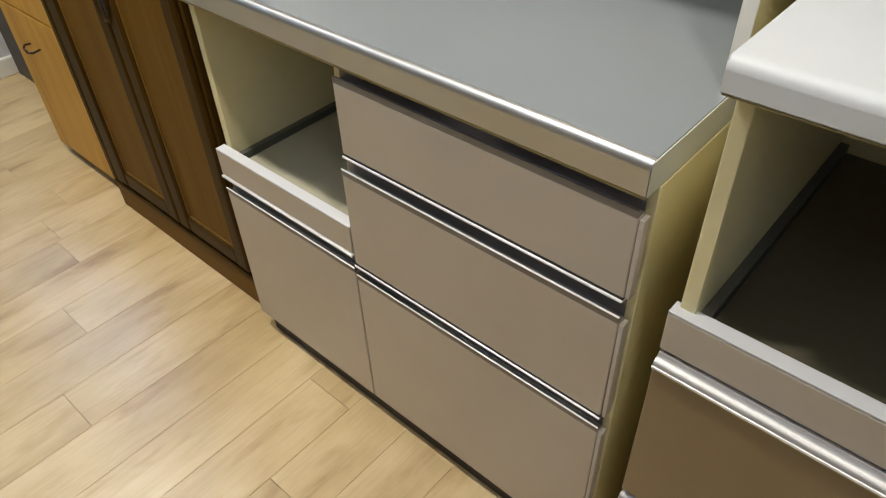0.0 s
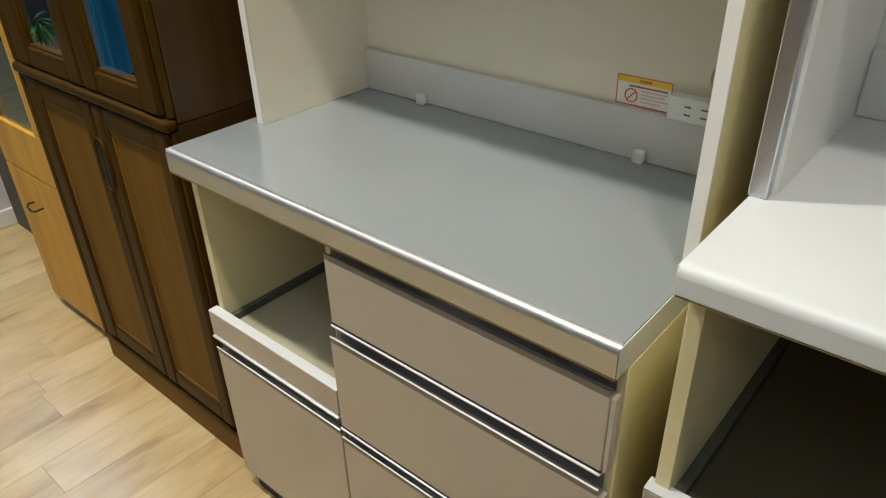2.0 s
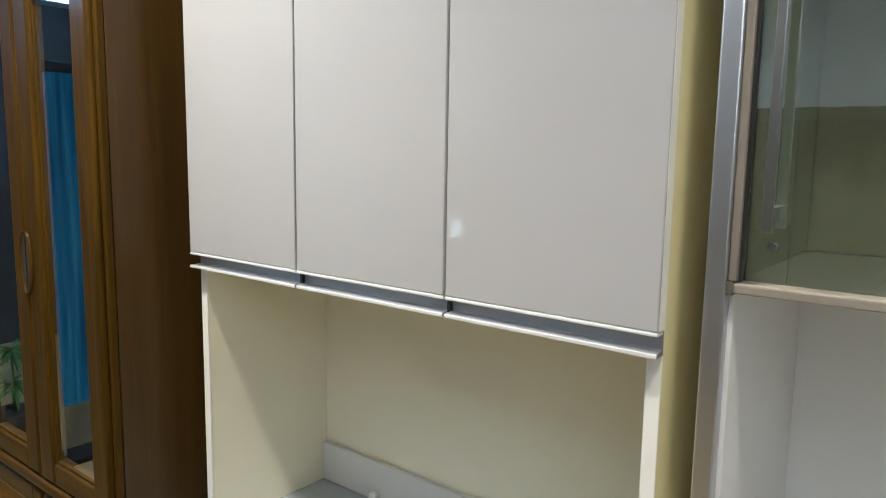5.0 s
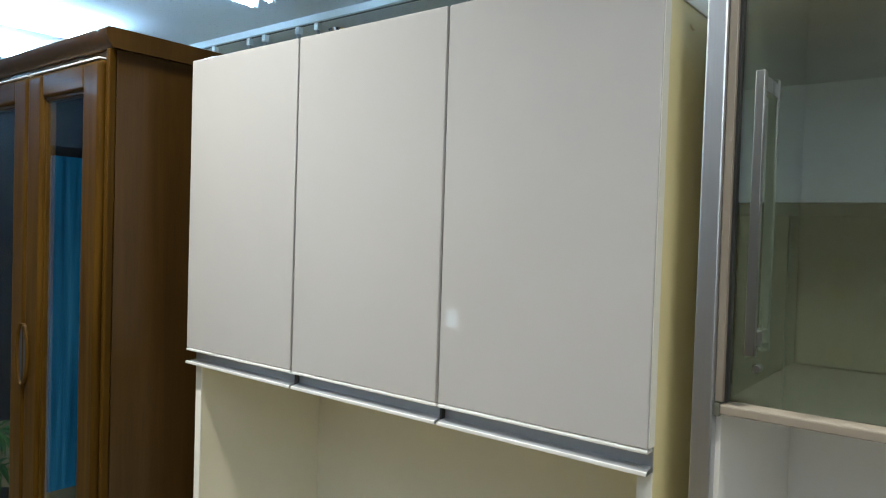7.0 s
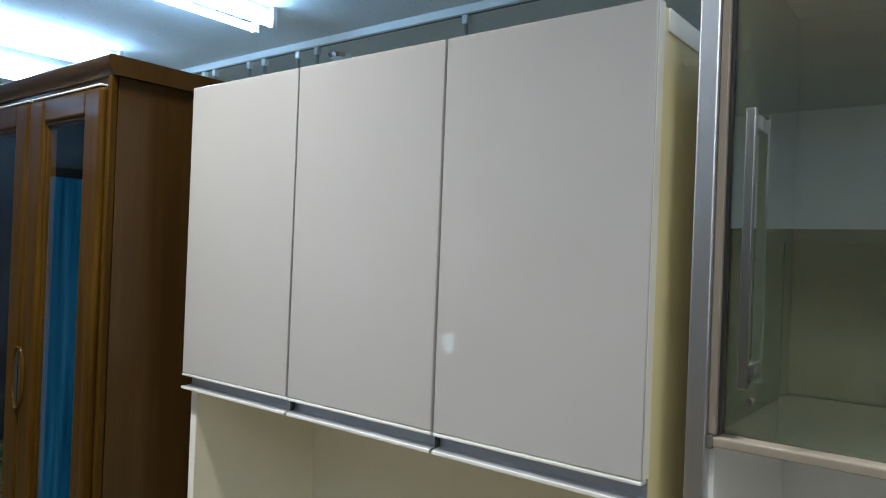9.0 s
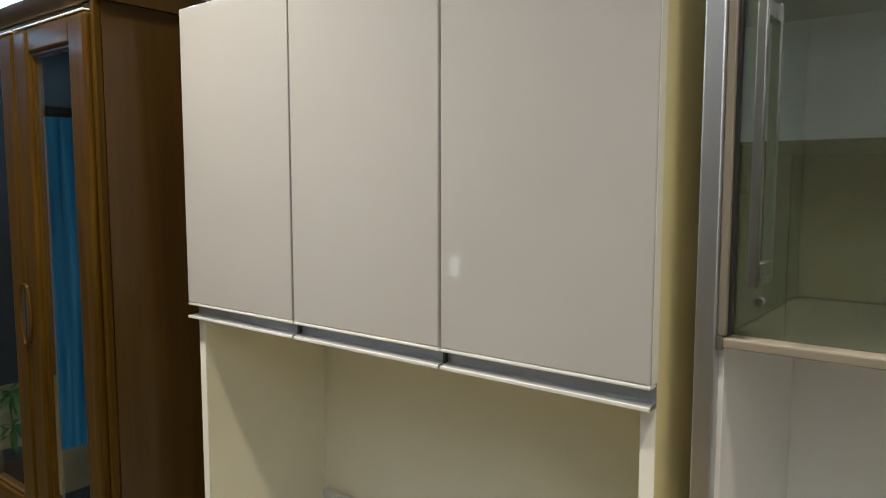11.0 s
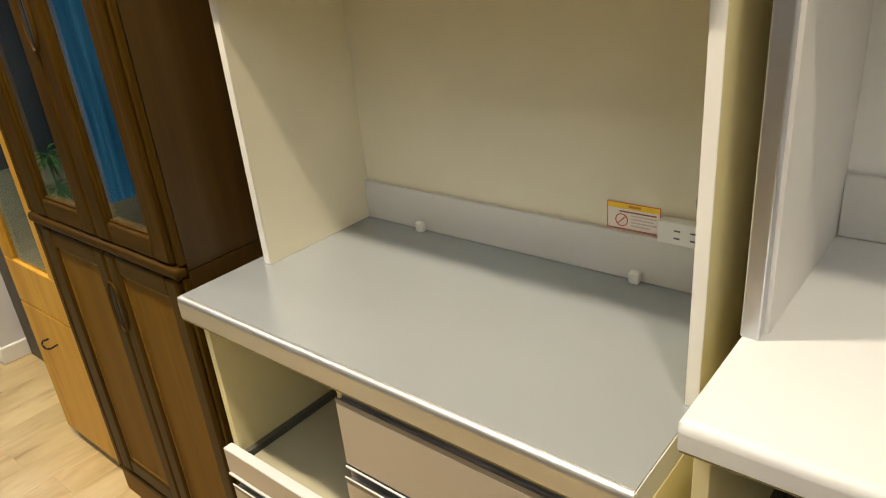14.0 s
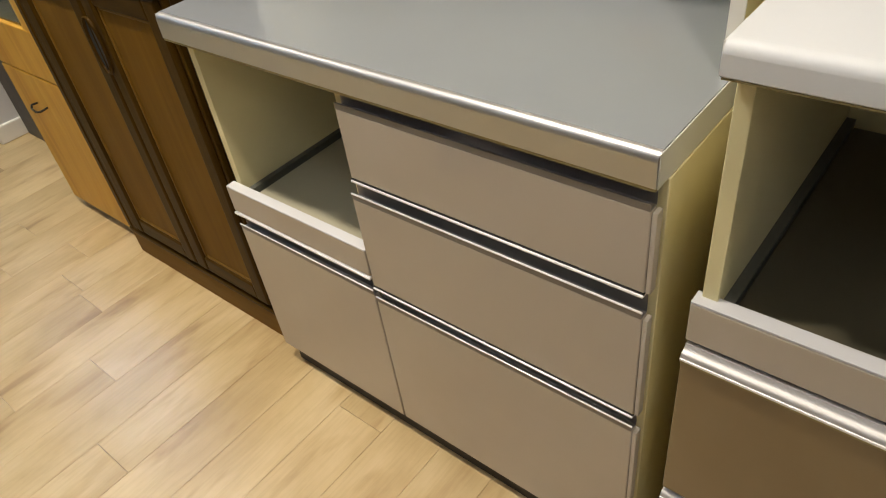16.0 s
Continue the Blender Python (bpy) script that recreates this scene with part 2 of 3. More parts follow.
M_CEIL = ceiling_board("ceiling_board")
M_WALL = painted("shop_wall_paint", (0.76, 0.74, 0.70), 0.85, 0.03, relief=0.1)
M_WALL_DARK = painted("unseen_dark_wall", (0.11, 0.105, 0.10), 0.8, 0.1, relief=0.1)
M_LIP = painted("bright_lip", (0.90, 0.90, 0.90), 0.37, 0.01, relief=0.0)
M_LIP.node_tree.nodes["Principled BSDF"].inputs["Metallic"].default_value = 0.35
M_PLASTIC = painted("white_plastic", (0.80, 0.79, 0.74), 0.35, 0.02)
M_TUBE = glowing("fluorescent_tube", COOL, 75.0)
M_TUBE_FAR = glowing("blue_fill_tube", (0.30, 0.62, 1.0), 34.0)
M_TUBE_DIM = glowing("dim_fill_tube", (0.88, 0.94, 1.0), 5.0)
M_TUBE_DAY = glowing("east_fill_tube", (0.95, 0.97, 1.0), 28.0)
# glow that gives the cupboard's glass its blue reflection
M_BLUE, tree, bs = material("blue_reflection_glow")
bs.inputs["Base Color"].default_value, bs.inputs["Roughness"].default_value = (0.005, 0.03, 0.06, 1), 0.8
fold = noise_tex(tree, coords(tree, (1, 1, 0.04)), 28.0, 3)
tree.links.new(ramp(tree, fold, [(0.32, (0.006, 0.10, 0.22)), (0.50, (0.022, 0.22, 0.42)), (0.70, (0.075, 0.38, 0.62))]), bs.inputs["Emission Color"])
bs.inputs["Emission Strength"].default_value = 0.6
M_PALE = glowing("pale_glint_glow", (0.7, 0.9, 1.0), 5.5)
M_LEAF = painted("bamboo_leaf", (0.09, 0.22, 0.06), 0.45, 0.25)
M_POT = painted("dark_pot", (0.06, 0.05, 0.045), 0.4, 0.1)
M_STICKER = painted("sticker_paper", (0.82, 0.76, 0.66), 0.4, 0.02)
M_YELLOW = plain("sticker_yellow", (0.85, 0.55, 0.02), 0.4)
M_RED = plain("sticker_red", (0.70, 0.06, 0.04), 0.4)
M_INK = plain("sticker_ink", (0.30, 0.10, 0.06), 0.5)


# ---------------------------------------------------------------- mesh helpers
def box(bm, x0, x1, y0, y1, z0, z1, bevel=0.0, segments=2):
    r = bmesh.ops.create_cube(bm, size=1.0)
    bmesh.ops.transform(bm, matrix=Matrix.LocRotScale(((x0 + x1) / 2, (y0 + y1) / 2, (z0 + z1) / 2), None, (x1 - x0, y1 - y0, z1 - z0)), verts=r["verts"])
    if bevel:
        edges = list({e for v in r["verts"] for e in v.link_edges})
        bmesh.ops.bevel(bm, geom=edges, offset=bevel, segments=segments, profile=0.5, affect="EDGES")
    return bm


def boxed(x0, x1, y0, y1, z0, z1, bevel=0.0, segments=2):
    return box(bmesh.new(), x0, x1, y0, y1, z0, z1, bevel, segments)


def rod(bm, a, b, radius, sides=14, radius_b=None):
    a, b = Vector(a), Vector(b)
    d = b - a
    m = Matrix.Translation((a + b) / 2) @ d.to_track_quat("Z", "Y").to_matrix().to_4x4()
    bmesh.ops.create_cone(bm, cap_ends=True, segments=sides, radius1=radius, radius2=radius if radius_b is None else radius_b, depth=d.length, matrix=m)
    return bm


def profile_x(x0, x1, outline):
    """A bar along x with the given outline of (y, z) points, counter-clockwise seen from +x."""
    bm = bmesh.new()
    a = [bm.verts.new((x0, y, z)) for y, z in outline]
    b = [bm.verts.new((x1, y, z)) for y, z in outline]
    n = len(outline)
    for i in range(n):
        j = (i + 1) % n
        bm.faces.new((a[i], b[i], b[j], a[j]))
    bm.faces.new(a[::-1])
    bm.faces.new(b)
    bmesh.ops.recalc_face_normals(bm, faces=bm.faces)
    return bm


def mesh_of(name, bm, mat, smooth=True, angle=35):
    me = bpy.data.meshes.new(name)
    bm.to_mesh(me)
    bm.free()
    me.materials.append(mat)
    if smooth:
        me.set_sharp_from_angle(angle=radians(angle))
        # large faces along the axes stay flat, so that only the rounded edges are smooth
        me.polygons.foreach_set("use_smooth", [max(abs(v) for v in p.normal) < 0.9995 for p in me.polygons])
    return me


def part(name, bm, mat, parent=None, label="", kind=""):
    ob = new(name, mesh_of(name, bm, mat))
    if parent is not None:
        ob.parent = parent
        ob.matrix_parent_inverse = parent.matrix_basis.inverted()
    return tagged(ob, label, kind=kind)


def thing(name, x, y, z, label, category, group=""):
    ob = new(name)
    ob.empty_display_size = 0.05
    ob.matrix_basis = pose(x, y, z)
    return tagged(ob, label, category, group)


def single(name, bm, mat, label, category, group=""):
    return tagged(part(name, bm, mat), label, category, group)


def structure(name, bm, mat, label):
    return tagged(part(name, bm, mat), label, name.split("_")[0], kind="structure")


# ---------------------------------------------------------------- the room
XW, XE, YS, YN = -5.2, 3.6, -4.6, 3.4
floor = structure("floor", boxed(XW, XE, YS, YN, -0.12, -0.008), plain("floor_joint", (0.50, 0.37, 0.20), 0.7), "light oak laminate plank floor")
structure("ceiling", boxed(XW, XE, YS, YN, CEIL, CEIL + 0.12), M_CEIL, "pale speckled ceiling board")
structure("wall_north", boxed(XW, XE, YN, YN + 0.12, 0, CEIL), M_WALL, "plain grey-beige shop wall")
structure("wall_south", boxed(XW, XE, YS - 0.12, YS, 0, CEIL), M_WALL, "plain grey-beige shop wall")
# west and east walls are unseen, made dark to keep reflections and bounce low
structure("wall_west", boxed(XW - 0.12, XW, YS, YN, 0, CEIL), M_WALL_DARK, "unseen wall, kept dark for reflections and low fill light")
structure("wall_east", boxed(XE, XE + 0.12, YS, YN, 0, CEIL), M_WALL_DARK, "unseen wall, kept dark for reflections and low fill light")

# unseen board, added to keep light from behind out of the gaps
structure("wall_back", boxed(-1.20, 1.95, 0.512, 0.572, 0, 1.97), M_WALL_DARK, "unseen dark board added to block light behind the cabinets")


# ---------------------------------------------------------------- base cabinet of the kitchen board
CT = 0.895          # top of the steel worktop
X0, X1 = 0.010, 0.930
XM = 0.408          # joint between the two columns of fronts

base = thing("base_cabinet", 0.47, 0.25, 0, "glossy greige kitchen base cabinet with drawers and an open appliance bay", "cabinet")
part("side_panel", boxed(X0 + 0.004, X0 + 0.022, 0.0302, 0.47, 0.0, 0.848, 0.0015), M_CREAM, base, "cream side board")
part("side_panel", boxed(X1 - 0.016, X1 + 0.002, 0.0302, 0.47, 0.0, 0.848, 0.0015), M_CREAM, base, "cream side board")
part("divider", boxed(XM - 0.001, XM + 0.017, 0.022, 0.455, 0.04, 0.848, 0.001), M_CREAM, base)
part("back_panel", boxed(X0 + 0.022, X1 - 0.016, 0.456, 0.468, 0.04, 0.848), M_CREAM, base)
part("bottom_panel", boxed(X0 + 0.022, X1 - 0.016, 0.031, 0.455, 0.050, 0.066), M_CREAM, base)
part("top_rail", boxed(X0 + 0.0225, X1 - 0.0165, 0.026, 0.06, 0.832, 0.848), M_CREAM, base)
part("plinth", boxed(X0 + 0.022, X1 - 0.004, 0.0218, 0.030, 0.0, 0.0595), painted("dark_brown_plinth", (0.016, 0.010, 0.006), 0.6, 0.1), base, "dark recessed plinth")
for fx in (X0 + 0.03, XM, X1 - 0.04):
    part("foot", rod(bmesh.new(), (fx, 0.045, 0.0), (fx, 0.045, 0.050), 0.013), M_SLIDE, base)


FY = 0.006          # set-back of the fronts behind the worktop's nose


def grip_rail(x0, x1, z, height, parent):
    """The aluminium finger rail on a front's upper edge: a lip, a hollow and an upstand behind."""
    out = [(0.0, z - 0.011), (0.0, z - 0.001), (0.003, z - 0.001), (0.004, z - 0.008), (0.0145, z - 0.0095), (0.0150, z + height), (0.0158, z + height), (0.0158, z - 0.011)]
    return part("grip_rail", profile_x(x0, x1, [(y + FY, q) for y, q in out]), M_HOLLOW, parent, "aluminium finger groove, darkened for its shade")


def front(name, x0, x1, z0, z1, rail, label, lip=True):
    ob = part(name, boxed(x0, x1, FY, 0.0215, z0, z1 - 0.011, 0.0022, 3), M_GREIGE, base, label)
    grip_rail(x0 + 0.001, x1 - 0.001, z1, rail, ob)
    if lip:
        part("lip", boxed(x0, x1, FY - 0.0012, FY + 0.0018, z1 - 0.0012, z1 + 0.0014, 0.0008), M_LIP, ob, "bright aluminium lip")
    if z0 > 0.1:
        part("bottom_trim", boxed(x0, x1, FY - 0.0030, 0.019, z0 - 0.0064, z0 - 0.0026, 0.0012), M_LIP, ob, "bright aluminium edge strip")
        part("shadow_gap", boxed(x0, x1, FY - 0.0004, 0.019, z0 - 0.0025, z0 - 0.0001), M_DARK, ob)
    return ob


front("drawer_front", XM + 0.012, X1 - 0.006, 0.690, 0.826, 0.022, "glossy greige shallow drawer front", lip=False)
front("drawer_front", XM + 0.002, X1 - 0.006, 0.449, 0.656, 0.026, "glossy greige middle drawer front")
front("drawer_front", XM + 0.001, X1 - 0.006, 0.058, 0.420, 0.022, "glossy greige deep drawer front")
front("drawer_front", X0 + 0.001, XM - 0.003, 0.058, 0.433, 0.022, "glossy greige lower front under the tray")
for z0, z1 in ((0.690, 0.814), (0.449, 0.644), (0.058, 0.408)):
    part("end_trim", boxed(X1 - 0.0055, X1 + 0.0012, FY + 0.0012, 0.0214, z0 + 0.0005, z1, 0.0014, 3), M_TRIM, base, "pale edge band on the drawer front")
tray = part("pull_out_tray", boxed(X0 + 0.040, XM - 0.016, 0.031, 0.43, 0.486, 0.500, 0.001), M_TRAY, base, "ivory pull-out tray, the open bay's shade put into its colour")
part("tray_front", boxed(X0 - 0.004, XM - 0.004, 0.008, 0.030, 0.466, 0.5253, 0.002, 3), M_GREIGE, tray, "glossy greige tray front")
part("tray_cap", boxed(X0 - 0.004, XM - 0.004, 0.0082, 0.0302, 0.5255, 0.5285, 0.001), M_CAP_PALE, tray, "white cap strip on the tray front")
part("bottom_trim", boxed(X0 - 0.003, XM - 0.004, 0.0045, 0.021, 0.4590, 0.4645, 0.001), M_LIP, tray, "bright aluminium edge strip")
for rx in (X0 + 0.0225, XM - 0.0145):
    part("runner", boxed(rx, rx + 0.013, 0.03, 0.44, 0.484, 0.512), M_SLIDE, tray, "dark steel runner")

# worktop with a rolled front edge
r = 0.011
nose = [(r, CT - 0.044), (r, CT)]
nose += [(r - r * math.sin(a), CT - r + r * math.cos(a)) for a in [radians(k * 15) for k in range(1, 7)]]
nose += [(0.0, CT - 0.044)]
top = thing("worktop", 0.465, 0.25, CT - 0.046, "brushed stainless steel worktop with rolled front edge", "worktop")
part("steel_sheet", profile_x(0.0012, 0.9288, [(r, CT - 0.044), (0.500, CT - 0.044), (0.500, CT), (r, CT)]), M_STEEL, top)
part("front_edge", profile_x(0.0012, 0.9288, nose[::-1]), M_NOSE, top, "rolled shiny steel front edge")
part("drip_bead", boxed(0.0012, 0.9288, 0.0006, 0.019, CT - 0.0490, CT - 0.0445, 0.0012), M_BEAD, top, "thin olive-gold bead under the steel edge")
# end faces paler than the sheet: the reflected light is in their colour
for ex in (-0.0008, 0.9290):
    part("end_cap", boxed(ex, ex + 0.0018, 0.0022, 0.4995, CT - 0.0455, CT - 0.0012, 0.0006), M_ENDCAP, top, "folded steel end, its bright reflection put into the colour")

# ---------------------------------------------------------------- hutch over the worktop
HX0, HX1 = 0.030, 0.934
HY = 0.167
HB, HT = 1.450, 1.988
HK = 0.486         # face of the niche back
hutch = thing("upper_cabinet", 0.48, 0.35, CT, "off-white wall-height upper cabinet with three glossy doors and open niche", "cabinet")
part("side_panel", boxed(HX0 + 0.004, HX0 + 0.022, HY + 0.0215, 0.498, CT, HT - 0.003, 0.0015), M_NICHE, hutch, "ivory side board")
part("side_panel", boxed(HX1 - 0.019, HX1 - 0.001, HY + 0.0215, 0.498, CT, HT - 0.003, 0.0015), M_CREAM, hutch, "cream side board")
for ex in (HX0 + 0.004, HX1 - 0.019):
    part("front_edge", boxed(ex, ex + 0.018, HY + 0.019, HY + 0.0213, CT + 0.0005, HT - 0.004, 0.0006), M_EDGE, hutch, "white front edge band")
part("hook", rod(bmesh.new(), (HX1 - 0.002, HY + 0.085, HT - 0.050), (HX1 + 0.003, HY + 0.085, HT - 0.058), 0.0013, 8), M_CREAM, hutch, "tiny metal hook")
part("back_panel", boxed(HX0 + 0.022, HX1 - 0.019, HK, 0.498, CT, HT - 0.02), M_NICHE, hutch, "ivory niche back board")
part("bottom_panel", boxed(HX0 + 0.022, HX1 - 0.019, HY + 0.024, HK, HB + 0.006, HB + 0.024), M_CREAM, hutch)
part("top_panel", boxed(HX0 + 0.022, HX1 - 0.019, HY + 0.022, HK, HT - 0.021, HT - 0.003), M_CREAM, hutch)
part("top_cleat", boxed(HX1 - 0.0012, HX1 + 0.0016, HY + 0.03, 0.498, HT - 0.030, HT - 0.003, 0.001), M_EDGE, hutch)
part("splash_strip", boxed(HX0 + 0.0222, HX1 - 0.0192, 0.474, HK - 0.0002, CT + 0.0005, CT + 0.088, 0.002), M_GREYSTRIP, hutch, "grey splash strip along the niche")
edges = (HX0, 0.3315, 0.6355, HX1 + 0.0019)
for i in range(3):
    a, b = edges[i] + (0.0019 if i else 0), edges[i + 1] - 0.0019
    door = part("door", boxed(a, b, HY, HY + 0.018, HB, HT, 0.0018, 3), M_GLOSS, hutch, "glossy white door")
    out = [(HY + 0.0165, HB - 0.001), (HY + 0.0165, HB - 0.022), (HY + 0.002, HB - 0.0235), (HY - 0.001, HB - 0.0255), (HY - 0.0005, HB - 0.0285), (HY + 0.0185, HB - 0.0285), (HY + 0.0185, HB - 0.001)]
    part("grip_rail", profile_x(a + (0.001 if i else 0.008), b, out), M_ALU_MID, door, "satin aluminium finger rail")
    # black filler added in the notch between two rails, as its shade
    if i:
        part("notch_shade", boxed(a - 0.0036, a + 0.0008, HY + 0.010, HY + 0.0184, HB - 0.0240, HB - 0.0055), M_DARK, door, "black filler standing for the notch's shade")
    part("lip", boxed(a, b, HY - 0.0018, HY + 0.004, HB - 0.0295, HB - 0.0245, 0.001), M_LIP, door, "bright aluminium lip")
    part("bottom_trim", boxed(a, b, HY - 0.001, HY + 0.016, HB - 0.005, HB - 0.0005, 0.0015), M_LIP, door, "bright aluminium edge strip")
    if i == 2:
        part("edge_band", boxed(b + 0.0001, b + 0.0009, HY + 0.0015, HY + 0.0178, HB + 0.001, HT - 0.001), M_EDGE, door, "pale edge band")

# small things in the niche
for cx in (0.220, 0.713):
    clip = single("levelling_clip", boxed(cx - 0.010, cx + 0.010, 0.457, 0.4735, CT, CT + 0.023, 0.005, 3), M_PLASTIC, "small white plastic clip on the steel worktop", "clip", "worktop clips")
outlet = thing("power_outlet", 0.80, 0.474, 0.985, "white plastic twin power outlet on the niche back", "power outlet")
part("housing", boxed(0.752, 0.862, 0.461, 0.485, 0.984, 1.024, 0.003), M_PLASTIC, outlet)
for ox in (0.786, 0.813):
    for oz in (0.997, 1.010):
        part("slot", boxed(ox - 0.005, ox + 0.005, 0.4602, 0.4625, oz - 0.0012, oz + 0.0012), M_SLIDE, outlet)
grommet = single("cable_grommet", rod(bmesh.new(), (0.838, 0.4858, 1.058), (0.838, 0.476, 1.058), 0.030, 24), painted("grey_plastic", (0.36, 0.35, 0.27), 0.4), "round grey plastic cable grommet in the niche back", "grommet")

SX, SY, SZ = 0.651, HK, 0.985     # lower left corner of the sticker
SW, SH = 0.097, 0.049
sticker = thing("warning_sticker", SX + SW / 2, SY, SZ, "white warning sticker with yellow band and red prohibition sign", "sticker")
part("paper", boxed(SX, SX + SW, SY - 0.0014, SY - 0.0002, SZ, SZ + SH), M_STICKER, sticker)
part("band", boxed(SX + 0.001, SX + SW - 0.001, SY - 0.0020, SY - 0.0013, SZ + SH - 0.011, SZ + SH - 0.001), M_YELLOW, sticker, "yellow header band")
for a in ((0, SW, 0, 0.0011), (0, SW, SH - 0.0011, SH), (0, 0.0011, 0.0011, SH - 0.0011), (SW - 0.0011, SW, 0.0011, SH - 0.0011)):
    part("border", boxed(SX + a[0], SX + a[1], SY - 0.0023, SY - 0.0013, SZ + a[2], SZ + a[3]), M_RED, sticker, "thin red border")
bm = bmesh.new()
cx, cz = SX + 0.027, SZ + 0.0165
for k in range(24):
    a0, a1 = 2 * math.pi * k / 24, 2 * math.pi * (k + 1) / 24
    rod(bm, (cx + 0.011 * math.cos(a0), SY - 0.0018, cz + 0.011 * math.sin(a0)), (cx + 0.011 * math.cos(a1), SY - 0.0018, cz + 0.011 * math.sin(a1)), 0.0010, 6)
rod(bm, (cx - 0.0077, SY - 0.0018, cz - 0.0077), (cx + 0.0077, SY - 0.0018, cz + 0.0077), 0.0010, 6)
part("prohibition_sign", bm, M_RED, sticker, "red circle with a slash")
M_FADED = plain("faded_ink", (0.62, 0.50, 0.44), 0.5)
for k, (a, e) in enumerate(((0.022, 0.090), (0.044, 0.090), (0.044, 0.086), (0.044, 0.091), (0.044, 0.080))):
    z = SZ + 0.0325 - 0.006 * k
    part("text_bar", boxed(SX + a, SX + e, SY - 0.0018, SY - 0.0013, z - 0.0013, z + 0.0013), M_INK if k == 0 else M_FADED, sticker)
part("text_bar", boxed(SX + 0.040, SX + 0.062, SY - 0.0025, SY - 0.0019, SZ + SH - 0.008, SZ + SH - 0.004), plain("ochre_ink", (0.45, 0.22, 0.01), 0.5), sticker)

# ---------------------------------------------------------------- white cabinet with glass doors, beside the kitchen board
RX0, RX1 = 0.990, 1.900
RC = 1.040          # its counter top
white = thing("tray_cabinet", 1.44, 0.2, 0, "white base cabinet with pull-out tray and lower drawer fronts", "cabinet")
part("side_panel", boxed(RX0 + 0.003, RX0 + 0.021, 0.004, 0.503, 0.0, RC - 0.035, 0.0015), M_CREAM, white, "cream side board")
part("side_panel", boxed(RX1 - 0.021, RX1 - 0.003, 0.004, 0.503, 0.0, RC - 0.035, 0.0015), M_CREAM, white, "cream side board")
part("back_panel", boxed(RX0 + 0.021, RX1 - 0.021, 0.491, 0.503, 0.05, RC - 0.035), M_CREAM, white)
part("divider", boxed(1.60, 1.618, 0.006, 0.490, 0.05, RC - 0.035), M_CREAM, white)
part("plinth", boxed(RX0 + 0.03, RX1 - 0.03, 0.04, 0.055, 0.0, 0.04), M_SLIDE, white)
# tray colour also carries the shade and dark reflection of the deep bay
rtray = part("pull_out_tray", boxed(RX0 + 0.036, 1.598, 0.012, 0.47, 0.690, 0.704, 0.001), painted("shaded_dark_tray_board", (0.085, 0.074, 0.046), 0.40, 0.02, relief=0.0), white, "dark grey pull-out tray, deepened by bay shade put into its colour")
part("tray_front", boxed(RX0 - 0.004, 1.597, -0.010, 0.0115, 0.661, 0.7205, 0.002, 3), M_GREIGE, rtray, "glossy greige tray front")
part("tray_cap", boxed(RX0 - 0.004, 1.597, -0.0098, 0.0117, 0.7207, 0.724, 0.001), M_CAP, rtray, "grey-white cap strip on the tray front")
part("runner", boxed(RX0 + 0.0215, RX0 + 0.0345, 0.012, 0.48, 0.684, 0.712), M_SLIDE, rtray, "dark steel runner")


def white_front(x0, x1, z0, z1):
    ob = part("drawer_front", boxed(x0, x1, -0.020, 0.000, z0, z1 - 0.012, 0.002, 3), M_GREIGE_SHADE, white, "glossy greige lower front, darkened for a shadow")
    # a hollow sloping grip with a bright nose, over a thin bead
    out = [(0.002, z1), (-0.0105, z1), (-0.0135, z1 - 0.0045), (-0.0165, z1 - 0.0065), (-0.0200, z1 - 0.0075), (-0.0225, z1 - 0.0105), (-0.0235, z1 - 0.0145), (-0.0200, z1 - 0.0155), (0.002, z1 - 0.0116)]
    part("grip_rail", profile_x(x0, x1, out), M_ALU_SOFT, ob, "satin aluminium grip rail")
    part("lip", boxed(x0, x1, -0.0252, -0.0226, z1 - 0.0170, z1 - 0.0130, 0.0010), M_LIP, ob, "bright aluminium lip")
    part("bead", boxed(x0, x1, -0.0224, -0.0202, z1 - 0.0225, z1 - 0.0172, 0.0006), M_BEAD, ob, "thin olive-gold bead under the rail")
    return ob


white_front(RX0 - 0.002, 1.597, 0.36, 0.656)
white_front(RX0 - 0.002, 1.597, 0.05, 0.352)
white_front(1.601, RX1, 0.05, 0.650)
white_front(1.601, RX1, 0.658, 1.0)

r = 0.012
nose = [(0.505, RC - 0.034), (0.505, RC)]
nose += [(-0.026 + r - r * math.sin(a), RC - r + r * math.cos(a)) for a in [radians(k * 15) for k in range(7)]]
nose += [(-0.026, RC - 0.032), (-0.024, RC - 0.034)]
counter = thing("white_worktop", 1.445, 0.24, RC - 0.034, "white laminate worktop with a rounded front edge", "worktop")
part("slab", profile_x(RX0 - 0.003, RX1 + 0.003, nose[::-1]), M_COUNTER, counter)
for ex in (RX0 - 0.0042, RX1 + 0.0031):
    part("end_band", boxed(ex, ex + 0.0011, -0.0235, 0.504, RC - 0.0335, RC - 0.0015, 0.0004), M_WHITE, counter, "white edge band")
part("edge_bead", boxed(RX0 - 0.002, RX1 + 0.002, -0.0246, -0.006, RC - 0.0362, RC - 0.0342, 0.0006), M_BEAD, counter, "thin olive-gold bead under the front edge")

glazed = thing("glazed_cabinet", 1.44, 0.3, RC, "white display cabinet with aluminium posts and green-tinted glass doors", "cabinet")
GT = 2.06
part("post", boxed(RX0 - 0.006, RX0 + 0.0150, 0.154, 0.172, RC, GT, 0.002), M_ALU_V, glazed, "brushed aluminium front post")
part("side_panel", boxed(RX0, RX0 + 0.0195, 0.1725, 0.505, RC, GT, 0.001), M_WHITE, glazed, "white side board")
